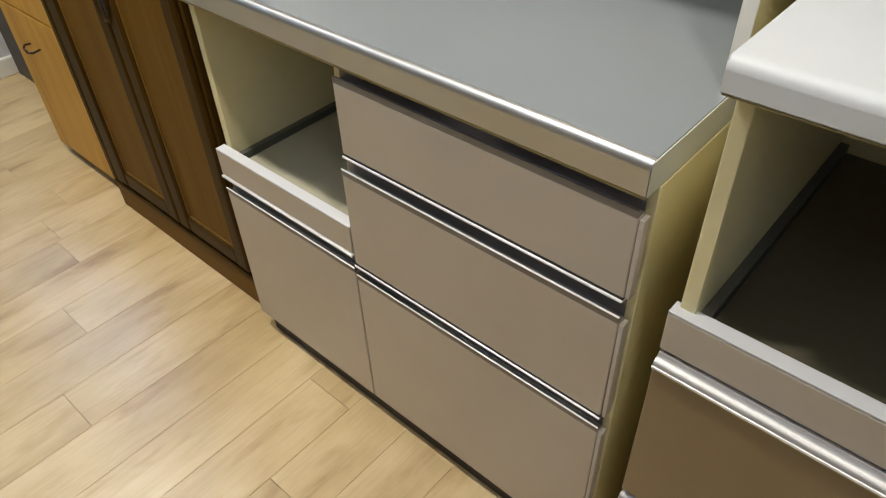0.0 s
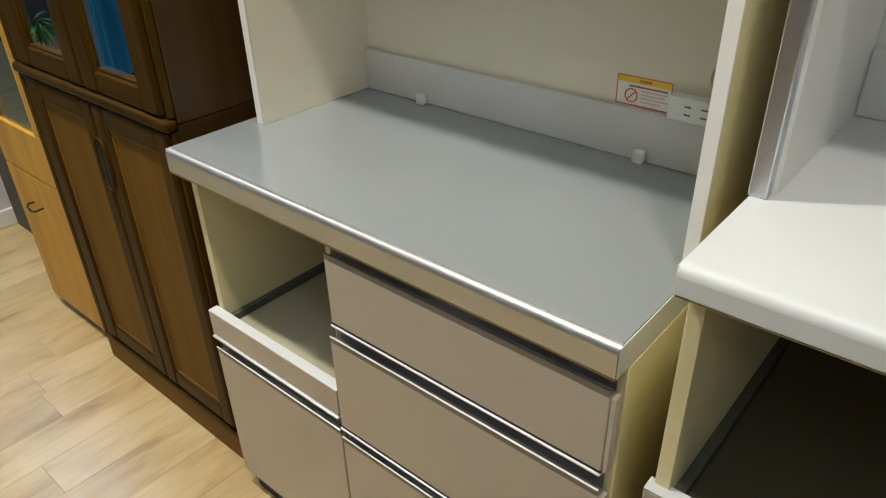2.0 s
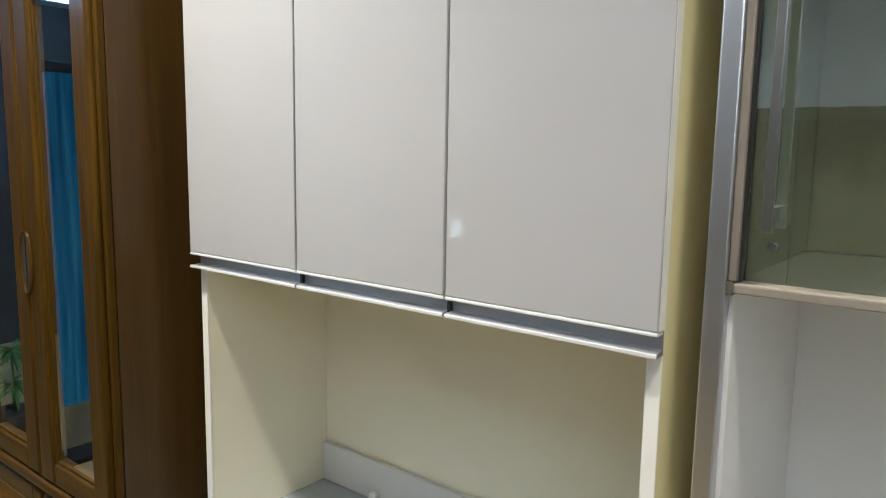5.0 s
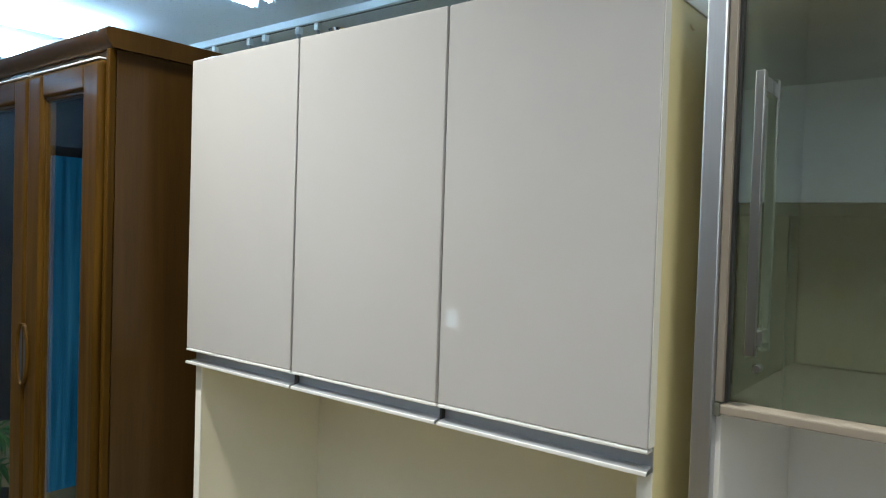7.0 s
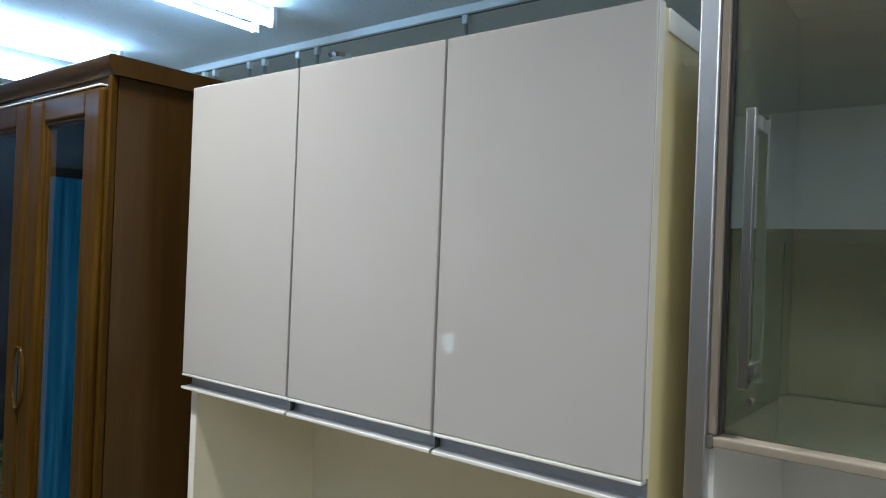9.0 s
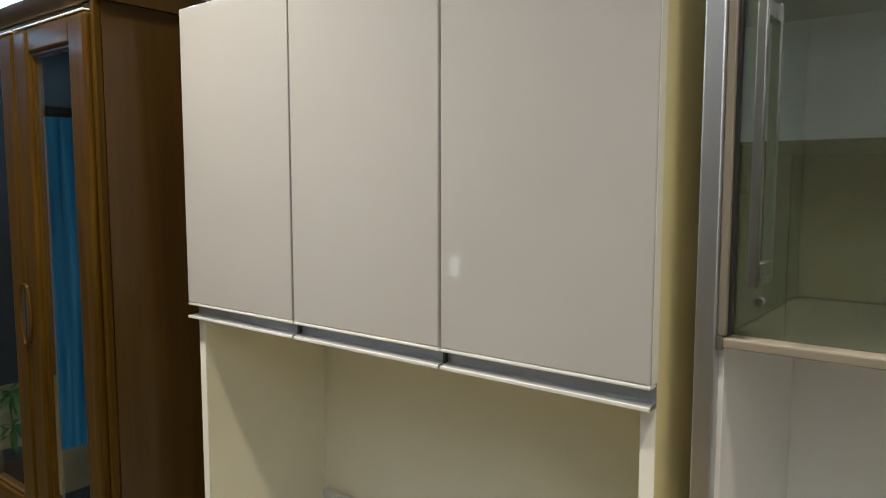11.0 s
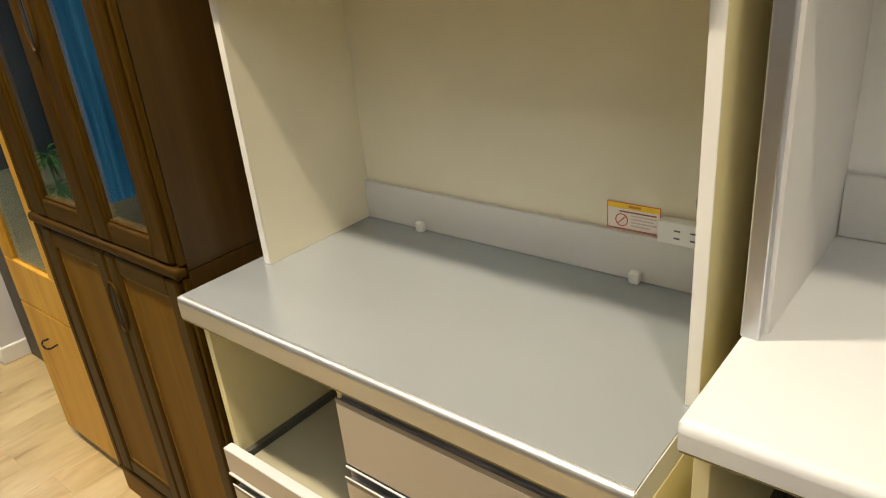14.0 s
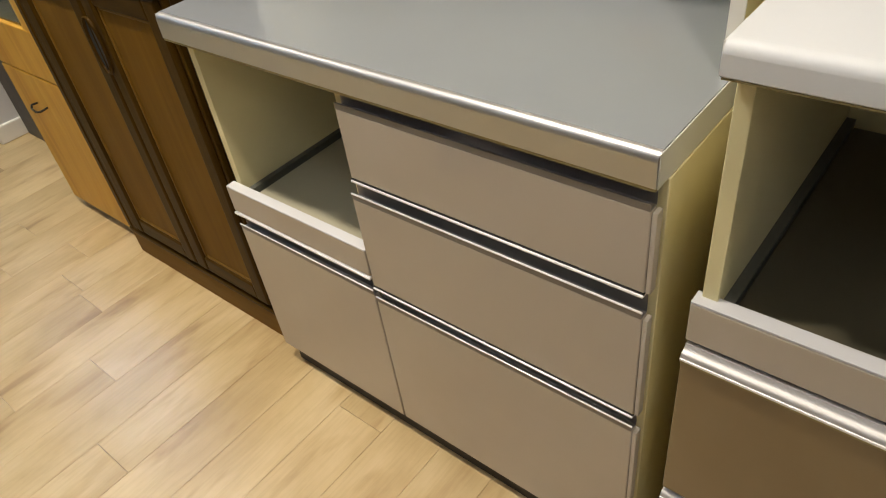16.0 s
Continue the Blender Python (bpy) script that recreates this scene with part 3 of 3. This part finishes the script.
part("post", boxed(RX1 - 0.020, RX1 + 0.002, 0.160, 0.172, RC, GT, 0.002), M_ALU_V, glazed, "brushed aluminium front post")
part("side_panel", boxed(RX1 - 0.0195, RX1, 0.1725, 0.505, RC, GT, 0.001), M_WHITE, glazed, "white side board")
part("back_panel", boxed(RX0 + 0.0197, RX1 - 0.0197, 0.492, 0.505, RC, GT - 0.01), M_WHITE, glazed, "white back board")
part("splash_strip", boxed(RX0 + 0.0199, RX1 - 0.0199, 0.479, 0.4918, RC + 0.0005, RC + 0.094, 0.003), M_GREYSTRIP, glazed, "grey splash strip along the niche")
part("top_panel", boxed(RX0 + 0.0197, RX1 - 0.0197, 0.173, 0.4918, GT - 0.02, GT), M_WHITE, glazed)
part("bottom_panel", boxed(RX0 + 0.0197, RX1 - 0.0197, 0.186, 0.4918, 1.506, 1.5165), M_WHITE, glazed, "white bottom board")
part("sill_rail", boxed(RX0 + 0.018, RX1 - 0.0205, 0.158, 0.1855, 1.506, 1.5165, 0.002), M_SILL, glazed, "aluminium sill rail under the glass doors")
part("rail_cap", boxed(RX0 + 0.014, RX0 + 0.0215, 0.1565, 0.176, 1.504, 1.518, 0.001), M_SLIDE, glazed)
part("dark_liner", boxed(RX0 + 0.0200, RX0 + 0.0215, 0.186, 0.487, 1.5185, GT - 0.021), painted("taupe_liner", (0.60, 0.64, 0.58), 0.5), glazed)
part("back_liner", boxed(RX0 + 0.022, RX1 - 0.022, 0.488, 0.4915, 1.5185, GT - 0.021), painted("olive_liner", (0.78, 0.76, 0.66), 0.5), glazed, "olive-grey back liner")
for k in range(2):
    gx = RX0 + 0.045 + k * 0.423
    door = part("glass_door", boxed(gx - (0.018 if k == 0 else 0), gx + 0.420, 0.170, 0.175, 1.5185, GT - 0.004, 0.001), M_GREENGLASS, glazed, "green-tinted glass door")
    door.visible_shadow = False
    hx = gx + 0.007 if k == 0 else gx + 0.40
    part("handle", boxed(hx - 0.0045, hx + 0.0045, 0.140, 0.149, 1.572, 1.850, 0.001), M_HANDLE, door, "slim square aluminium bar handle")
    for hz in (1.588, 1.838):
        part("handle_foot", boxed(hx - 0.0045, hx + 0.0045, 0.1492, 0.1698, hz - 0.007, hz + 0.007), M_HANDLE, door)
    part("hinge_cap", rod(bmesh.new(), (hx + 0.001, 0.170, 1.556), (hx + 0.001, 0.165, 1.556), 0.0038, 18), M_HANDLE, door, "round chrome cap")
part("jamb", boxed(RX0 + 0.0153, RX0 + 0.0235, 0.160, 0.1722, 1.5185, GT - 0.002, 0.001), M_SILL, glazed, "champagne jamb strip beside the glass")
part("door_seal", boxed(RX0 + 0.0237, RX0 + 0.0262, 0.1655, 0.184, 1.518, GT - 0.004), M_DARK, glazed, "dark door seal")


# three small plates on the back board, with shiny beads added for glints
for pz in (1.658, 1.618, 1.534):
    pin = part("glint_plate", boxed(1.053, 1.081, 0.4865, 0.4878, pz - 0.009, pz + 0.009, 0.0005), M_NICHE, glazed)
    for du, dv in ((-0.006, -0.005), (0.005, 0.005), (0.009, -0.004)):
        bm = bmesh.new()
        bmesh.ops.create_uvsphere(bm, u_segments=10, v_segments=6, radius=0.0026, matrix=Matrix.Translation((1.067 + du, 0.4855, pz + dv)))
        part("glint_bead", bm, M_CHROME, pin, "shiny bead added for a glint")

# ---------------------------------------------------------------- brown cupboard
BX0, BX1 = -0.740, -0.050
BXC = -0.370
BF = 0.052
cup = thing("brown_cupboard", -0.40, 0.26, 0, "dark-stained wooden cupboard with glazed upper doors and panelled lower doors", "cupboard")
part("plinth", boxed(BX0 + 0.002, BX1 - 0.001, BF - 0.008, 0.49, 0.0, 0.082, 0.003), M_PANEL_H, cup, "brown wooden plinth")
part("plinth_moulding", boxed(BX0, BX1, BF - 0.012, 0.49, 0.0825, 0.098, 0.005, 3), M_BROWN_H, cup)
for sx in (BX0, BX1 - 0.020):
    part("side_panel", boxed(sx, sx + 0.020, BF + 0.012, 0.49, 0.0985, 0.9085, 0.001), M_SIDE, cup, "brown veneered side panel")
    part("side_panel", boxed(sx, sx + 0.020, BF + 0.012, 0.49, 0.9105, 1.998, 0.001), M_SIDE, cup, "brown veneered side panel")
part("wide_post", boxed(BX0 + 0.023, BX0 + 0.050, BF - 0.008, BF + 0.0112, 0.0985, 0.8965, 0.003), M_BROWN, cup)
part("wide_post", boxed(BX0 + 0.023, BX0 + 0.050, BF - 0.008, BF + 0.0112, 0.9245, 1.998, 0.003), M_BROWN, cup)
for sx in (BX0 - 0.002,):
    for za, zb in ((0.0985, 0.8965), (0.9245, 1.998)):
        part("corner_post", boxed(sx, sx + 0.024, BF - 0.010, BF + 0.0115, za, zb, 0.005, 3), M_BROWN, cup, "rounded brown corner post")
for za, zb in ((0.0985, 0.8965), (0.9245, 1.998)):
    part("edge_post", boxed(BX1 - 0.0105, BX1 + 0.001, BF - 0.004, BF + 0.0117, za, zb, 0.0035, 3), M_BROWN, cup, "rounded golden-brown edge strip")
part("middle_moulding", boxed(BX0 - 0.004, BX1 + 0.003, BF - 0.018, BF + 0.0116, 0.897, 0.924, 0.0105, 5), M_BROWN_H, cup, "rounded brown middle moulding")
out = [(0.49, 1.9985), (0.49, 2.035), (BF - 0.008, 2.035), (BF - 0.0125, 2.031), (BF - 0.0115, 2.022), (BF - 0.007, 2.010), (BF - 0.001, 2.001), (BF + 0.001, 1.9985)]
part("crown_moulding", profile_x(BX0 - 0.012, BX1 + 0.006, out[::-1]), M_SIDE, cup, "brown crown moulding")
part("back_panel", boxed(BX0 + 0.021, BX1 - 0.021, 0.476, 0.489, 0.10, 1.99), M_SIDE, cup)
part("face_rail", boxed(BX0 + 0.051, BX1 - 0.0115, BF + 0.0065, BF + 0.0117, 1.960, 1.998), M_BROWN_H, cup)
for z in (0.11, 0.885, 0.936, 1.27, 1.60, 1.975):
    part("shelf", boxed(BX0 + 0.021, BX1 - 0.021, BF + 0.05, 0.475, z - 0.008, z + 0.008), M_SIDE, cup, "dark brown inner shelf")


def framed_door(x0, x1, z0, z1, stile, rail, filling, inner):
    """A frame-and-panel door: two rounded stiles, two rails and a pane or raised panel."""
    y0, y1 = BF - 0.014, BF + 0.006
    leaf = part("door", boxed(x0, x0 + stile, y0, y1, z0, z1, 0.009, 5), M_BROWN, cup, "brown framed door, glazed" if filling == "glass" else "brown panelled door")
    part("stile", boxed(x1 - stile, x1, y0, y1, z0, z1, 0.009, 5), M_BROWN, leaf)
    part("rail", boxed(x0 + stile - 0.002, x1 - stile + 0.002, y0 + 0.002, y1, z0, z0 + rail, 0.006, 4), M_BROWN_H, leaf)
    part("rail", boxed(x0 + stile - 0.002, x1 - stile + 0.002, y0 + 0.002, y1, z1 - rail, z1, 0.006, 4), M_BROWN_H, leaf)
    a, b, c, d = x0 + stile - 0.001, x1 - stile + 0.001, z0 + rail - 0.001, z1 - rail + 0.001
    # pale strip along the glazed door's top stands for the highlight there
    part("top_highlight", boxed(x0 + 0.004, x1 - 0.004, y0 + 0.0005, y1 - 0.002, z1 + 0.0002, z1 + 0.0042, 0.0012), M_LIP, leaf, "pale strip painted as the top edge's highlight") if filling == "glass" else None
    for bar in ((a, a + 0.008, c, d), (b - 0.008, b, c, d), (a + 0.008, b - 0.008, c, c + 0.008), (a + 0.008, b - 0.008, d - 0.008, d)):
        part("bead", boxed(bar[0], bar[1], y0 + 0.007, y1 - 0.002, bar[2], bar[3], 0.0030, 3), M_BROWN if filling == "glass" else M_BEAD_LIT, leaf, "rounded inner bead")
    if filling == "glass":
        pane = part("pane", boxed(a + 0.004, b - 0.004, y0 + 0.011, y0 + 0.014, c + 0.004, d - 0.004), M_GLASS, leaf, "clear glass pane")
        pane.visible_shadow = False
    else:
        part("panel", boxed(a + 0.004, b - 0.004, y0 + 0.010, y1 - 0.003, c + 0.004, d - 0.004, 0.002), M_PANEL, leaf, "recessed brown panel")
    return leaf


def pull(leaf, x, z, half, side):
    """Half of a carved eye-shaped pull that two doors share: a rounded rim round a flat dark face painted as the
    hollow's shade.
    """
    bm = bmesh.new()
    n, q6, y = 18, 8, BF - 0.014
    rings = []
    for k in range(n + 1):
        a = math.pi * (k / n - 0.5)
        w = 0.019 * math.cos(a) ** 1.3 + 0.004
        cz = half * math.sin(a)
        rings.append([bm.verts.new((x + side * (w + 0.006 * math.cos(t)), y - 0.005 * math.sin(t) - 0.001, z + cz)) for t in (2 * math.pi * q / q6 for q in range(q6))])
    for k in range(n):
        for q in range(q6):
            bm.faces.new((rings[k][q], rings[k + 1][q], rings[k + 1][(q + 1) % q6], rings[k][(q + 1) % q6]))
    for ring in (rings[0], rings[-1]):
        bm.faces.new(ring)
    bmesh.ops.recalc_face_normals(bm, faces=bm.faces)
    grip = part("pull", bm, M_BROWN, leaf, "carved rim of the wooden pull")
    bm = bmesh.new()
    rim = [bm.verts.new((x + side * (0.018 * math.cos(math.pi * (k / n - 0.5)) ** 1.3 + 0.001), y - 0.0012, z + (half - 0.004) * math.sin(math.pi * (k / n - 0.5)))) for k in range(n + 1)]
    bm.faces.new(rim)
    part("hollow", bm, M_DARK, grip)


for x0, x1 in ((BX0 + 0.052, BXC - 0.002), (BXC + 0.002, BX1 - 0.013)):
    right = x0 > BXC
    leaf = framed_door(x0, x1, 0.927, 1.978, 0.066, 0.050, "glass", right)
    pull(leaf, x0 if right else x1, 1.40, 0.064, 1 if right else -1)
    leaf = framed_door(x0, x1, 0.112, 0.893, 0.050, 0.050, "panel", right)
    pull(leaf, x0 if right else x1, 0.750, 0.064, 1 if right else -1)

# a few pieces behind the glass
vase = bmesh.new()
for (za, ra), (zb, rb) in zip([(0, 0.022), (0.03, 0.03), (0.07, 0.016), (0.10, 0.02)], [(0.03, 0.03), (0.07, 0.016), (0.10, 0.02), (0.101, 0.021)]):
    rod(vase, (-0.51, 0.17, 0.9445 + za), (-0.51, 0.17, 0.9445 + zb), ra, 18, rb)
single("glass_vase", vase, M_CHROME, "small shiny vase on the cupboard's lowest shelf", "vase")

# ---------------------------------------------------------------- honey pine cabinet
PX0, PX1, PF, PT = -1.175, -0.795, 0.068, 1.62
pine = thing("pine_cabinet", -0.98, 0.25, 0, "honey-coloured pine cabinet with drawers below a glazed opening", "cabinet")
part("plinth", boxed(PX0 + 0.012, PX1 - 0.01, PF + 0.02, 0.46, 0.0, 0.036), M_SLIDE, pine, "dark recessed plinth")
for sx in (PX0, PX1 - 0.02):
    part("side_panel", boxed(sx, sx + 0.02, PF + 0.020, 0.47, 0.036, PT, 0.003), M_PINE, pine)
part("back_panel", boxed(PX0 + 0.021, PX1 - 0.021, 0.455, 0.469, 0.04, PT - 0.01), M_PINE, pine)
part("top", boxed(PX0 - 0.004, PX1 + 0.004, PF - 0.004, 0.474, PT + 0.0005, PT + 0.025, 0.005), M_PINE, pine)
low = part("drawer_front", boxed(PX0 + 0.001, PX1 - 0.001, PF, PF + 0.0195, 0.040, 0.532, 0.004, 3), M_PINE, pine, "tall honey pine drawer front")
part("drawer_front", boxed(PX0 + 0.001, PX1 - 0.001, PF, PF + 0.0195, 0.536, 0.688, 0.004, 3), M_PINE, pine, "honey pine drawer front")
for sx in (PX0 + 0.001, PX1 - 0.062):
    part("stile", boxed(sx, sx + 0.061, PF, PF + 0.0195, 0.6885, PT - 0.001, 0.004, 3), M_PINE, pine)
part("rail", boxed(PX0 + 0.0625, PX1 - 0.0625, PF + 0.002, PF + 0.0195, PT - 0.06, PT - 0.001, 0.003), M_PINE, pine)
part("pane", boxed(PX0 + 0.0625, PX1 - 0.0625, PF + 0.011, PF + 0.015, 0.689, PT - 0.061), M_GLASS, pine, "clear glass pane")
part("shelf", boxed(PX0 + 0.0215, PX1 - 0.0215, PF + 0.03, 0.454, 0.68, 0.695), M_SIDE, pine, "dark inner shelf")
bm = bmesh.new()
pts = [(-1.045, PF + 0.002, 0.428), (-1.045, PF - 0.018, 0.430), (-1.035, PF - 0.026, 0.424), (-1.005, PF - 0.028, 0.420), (-0.985, PF - 0.022, 0.424), (-0.982, PF + 0.002, 0.428)]
for a, b in zip(pts, pts[1:]):
    rod(bm, a, b, 0.0030, 10)
part("handle", bm, M_IRON, low, "curved black iron handle")

# ---------------------------------------------------------------- white panelled unit at the far end
far = thing("white_unit", -2.3, 0.4, 0, "white painted shop fixture with a white skirting", "cabinet")
part("body", boxed(-2.75, -1.895, 0.135, 0.75, 0.0, 1.2, 0.004), painted("white_paint", (0.66, 0.66, 0.66), 0.6, 0.04), far)
part("skirting", boxed(-2.76, -1.882, 0.118, 0.7495, 0.0, 0.075, 0.006), M_EDGE, far, "white skirting board")
# dark block standing in for the dark gap beside the pine cabinet
dark = thing("gap_block", -1.5, 0.5, 0, "dark block put in for the dark gap behind", "cabinet")
part("body", boxed(-1.875, -1.20, 0.225, 0.74, 0.0, 1.5, 0.004), painted("gap_dark", (0.05, 0.045, 0.04), 0.5, 0.1), dark)

# ---------------------------------------------------------------- ceiling fittings
def tube_light(x, y, length, along_x, tube_mat):
    ob = thing("fluorescent_light", x, y, CEIL, "twin-tube white fluorescent ceiling light, switched on, in real and added rows", "ceiling light", "fluorescent lights")
    h = length / 2

    def at(u0, u1, v0, v1, z0, z1, bev):
        return boxed(x + u0, x + u1, y + v0, y + v1, z0, z1, bev) if along_x else boxed(x + v0, x + v1, y + u0, y + u1, z0, z1, bev)

    part("housing", at(-h, h, -0.055, 0.055, CEIL - 0.045, CEIL - 0.001, 0.006), M_PLASTIC, ob)
    for v in (-0.065, 0.065):
        a, b = (-h + 0.03, h - 0.03)
        ends = ((x + a, y + v, CEIL - 0.078), (x + b, y + v, CEIL - 0.078)) if along_x else ((x + v, y + a, CEIL - 0.078), (x + v, y + b, CEIL - 0.078))
        part("tube", rod(bmesh.new(), *ends, 0.016, 16), tube_mat, ob, "glowing fluorescent tube")
        for e in (-h + 0.015, h - 0.015):
            part("lamp_holder", at(e - 0.012, e + 0.012, v - 0.016, v + 0.016, CEIL - 0.098, CEIL - 0.001, 0.003), M_PLASTIC, ob)


for fx in (-1.50, -2.90, -3.75):
    tube_light(fx, 0.86, 1.28, False, M_TUBE)
# unseen far light, added for bluish reflections on the brown cupboard
tube_light(-4.4, -1.80, 1.28, False, M_TUBE_FAR)
# unseen pair at the east side, added to fill the niche with light
for fy in (-1.9, -3.4):
    tube_light(3.05, fy, 1.28, False, M_TUBE_DAY)
# two dim rows over the aisle, out of view, added as soft fill
for fx in (-2.7, -1.3, 0.1, 1.5):
    tube_light(fx, -1.02, 1.28, True, M_TUBE_DIM)
    tube_light(fx + 0.7, -1.52, 1.28, True, M_TUBE_DIM)

track = thing("lamp_track", -1.0, 1.95, CEIL, "white ceiling lamp track along the aisle", "lamp track")
part("rail", boxed(-5.0, 3.4, 1.92, 1.97, CEIL - 0.040, CEIL - 0.001, 0.003), M_PLASTIC, track)
part("slot", boxed(-5.0, 3.4, 1.937, 1.953, CEIL - 0.0415, CEIL - 0.0395), M_SLIDE, track)
hook_mat = metal("galvanised_rod", (0.55, 0.58, 0.60), 0.4, (100, 100, 3))
for hx in (-2.87, -2.77, -2.67, -2.56, -2.22, -2.08, -1.79, -1.64, -0.66):
    hook = thing("hanging_rod", hx, 1.945, CEIL - 0.05, "thin galvanised rod hanging from the lamp track", "hanging rod", "hanging rods")
    part("carriage", boxed(hx - 0.015, hx + 0.015, 1.930, 1.960, CEIL - 0.080, CEIL - 0.042, 0.003), M_PLASTIC, hook)
    part("rod", rod(bmesh.new(), (hx, 1.945, CEIL - 0.0805), (hx, 1.945, CEIL - 0.70), 0.010, 10), hook_mat, hook)
spot = thing("ceiling_spot", -1.75, 2.21, CEIL, "small round chrome ceiling downlight, unlit", "ceiling light")
part("ring", rod(bmesh.new(), (-1.75, 2.21, CEIL - 0.022), (-1.75, 2.21, CEIL - 0.001), 0.055, 24, 0.070), M_CHROME, spot)
for lx, ly, watts in DOWNLIGHTS:
    lamp = thing("ceiling_downlight", lx, ly, CEIL, "round warm ceiling downlight, switched on", "ceiling light", "downlights")
    bm = bmesh.new()
    bmesh.ops.create_cone(bm, cap_ends=False, segments=24, radius1=0.085, radius2=0.075, depth=0.04, matrix=Matrix.Translation((lx, ly, CEIL - 0.021)))
    part("ring", bm, M_PLASTIC, lamp)

# ---------------------------------------------------------------- the other side of the aisle, seen in the glossy doors
for ox in (-1.6, -0.55, 0.5, 1.55):
    rowc = thing("display_cabinet", ox, -2.6, 0, "tall brown wooden display cabinet across the aisle", "cabinet", "cabinets across the aisle")
    part("body", boxed(ox - 0.51, ox + 0.51, -2.95, -2.5, 0.0, 1.86, 0.006), M_SIDE, rowc)
    for k in (-1, 1):
        part("door", boxed(ox + min(0, k * 0.49) + 0.006, ox + max(0, k * 0.49) - 0.006, -2.499, -2.478, 0.1, 1.80, 0.004), M_BROWN, rowc)
# unseen blue sheet on a stand, added as source of the blue reflection
banner = thing("blue_reflection_source", -2.5, -1.0, 0, "unseen blue glowing sheet, added for the cupboard glass's blue reflection", "banner")
part("sheet", boxed(-2.52, -2.50, -1.10, -0.90, 0.30, 2.00, 0.002), M_BLUE, banner, "glowing blue sheet")
part("head", boxed(-2.525, -2.495, -1.11, -0.89, 2.0005, 2.05, 0.003), M_DARK, banner)
part("foot", boxed(-2.60, -2.42, -1.12, -0.88, 0.0, 0.03, 0.004), M_DARK, banner)
for py in (-1.105, -0.905):
    part("pole", boxed(-2.525, -2.521, py, py + 0.012, 0.03, 2.0), M_ALU_V, banner)
# unseen glowing plate, added so that the glossy door shows a small glint
display = thing("glint_source", -0.16, -0.91, 0, "unseen pale glowing plate on a stand, added for a glint in the door", "display")
part("glow_plate", boxed(-0.178, -0.142, -0.915, -0.905, 1.372, 1.430, 0.002), M_PALE, display, "pale glowing plate")
part("pole", rod(bmesh.new(), (-0.16, -0.913, 0.012), (-0.16, -0.913, 1.364), 0.005, 10), M_IRON, display)
part("foot", rod(bmesh.new(), (-0.16, -0.913, 0.0), (-0.16, -0.913, 0.0118), 0.09, 24), M_IRON, display)

PLX, PLY = -2.87, -0.80
plant = thing("bamboo_plant", PLX, PLY, 0, "leafy green plant in a dark pot on the floor", "plant")
part("pot", rod(bmesh.new(), (PLX, PLY, 0), (PLX, PLY, 0.22), 0.09, 24, 0.12), M_POT, plant)
rng = random.Random(5)
bm = bmesh.new()
for k in range(46):
    base_z = 0.55 if k % 3 else 0.36
    a = rng.uniform(0, 6.283)
    p = Vector((PLX, PLY, base_z + rng.uniform(-0.03, 0.03)))
    d = Vector((math.cos(a), math.sin(a), rng.uniform(-0.5, 0.6))).normalized()
    side = d.cross(Vector((0, 0, 1))).normalized() * rng.uniform(0.010, 0.016)
    L = rng.uniform(0.11, 0.18)
    # a folded, drooping blade
    spine = [p + d * L * u + Vector((0, 0, -0.07 * u * u)) for u in (0.0, 0.35, 0.7, 1.0)]
    mid = [bm.verts.new(q) for q in spine]
    for sgn in (-1, 1):
        rim = [bm.verts.new(spine[q] + side * sgn * w + Vector((0, 0, 0.006))) for q, w in ((1, 1.0), (2, 0.7))]
        bm.faces.new((mid[0], mid[1], rim[0]))
        bm.faces.new((mid[1], mid[2], rim[1], rim[0]))
        bm.faces.new((mid[2], mid[3], rim[1]))
part("foliage", bm, M_LEAF, plant, "narrow green leaves", "stuff")
bm = bmesh.new()
for k in range(3):
    rod(bm, (PLX + 0.02 * k - 0.02, PLY, 0.20), (PLX + 0.01 * k - 0.01, PLY + 0.01 * (k - 1), 0.55 if k else 0.37), 0.005, 8)
part("stems", bm, M_LEAF, plant, "thin green stems")

# ---------------------------------------------------------------- floor planks
PW, PL = 0.1355, 0.91
rng = random.Random(3)
near_mesh = mesh_of("plank", boxed(-PW / 2 + 0.0003, PW / 2 - 0.0003, -PL / 2 + 0.0003, PL / 2 - 0.0003, -0.008, 0.0, 0.0005, 1), M_FLOOR)
rest = bmesh.new()
first = -0.456
col0 = int((XW - first) / PW)
for c in range(col0, int((XE - first) / PW)):
    cx = first + PW * (c + 0.5)
    shift = {-3: -0.166, 0: -0.301, 1: 0.16, 2: -0.433, 3: 0.06, 6: -0.255}.get(c, rng.uniform(0, PL))
    for k in range(-6, 6):
        y0 = shift + k * PL
        cy = y0 + PL / 2
        if cy < YS + 0.2 or cy > YN - 0.2:
            continue
        if -2.4 < cx < 1.4 and -1.9 < cy < 1.0:
            ob = new("plank", near_mesh)
            ob.parent = floor
            ob.matrix_basis = pose(cx, cy, 0)
        else:
            box(rest, cx - PW / 2 + 0.0004, cx + PW / 2 - 0.0004, cy - PL / 2 + 0.0004, cy + PL / 2 - 0.0004, -0.008, 0.0)
part("far_planks", rest, M_FLOOR, floor, kind="stuff")
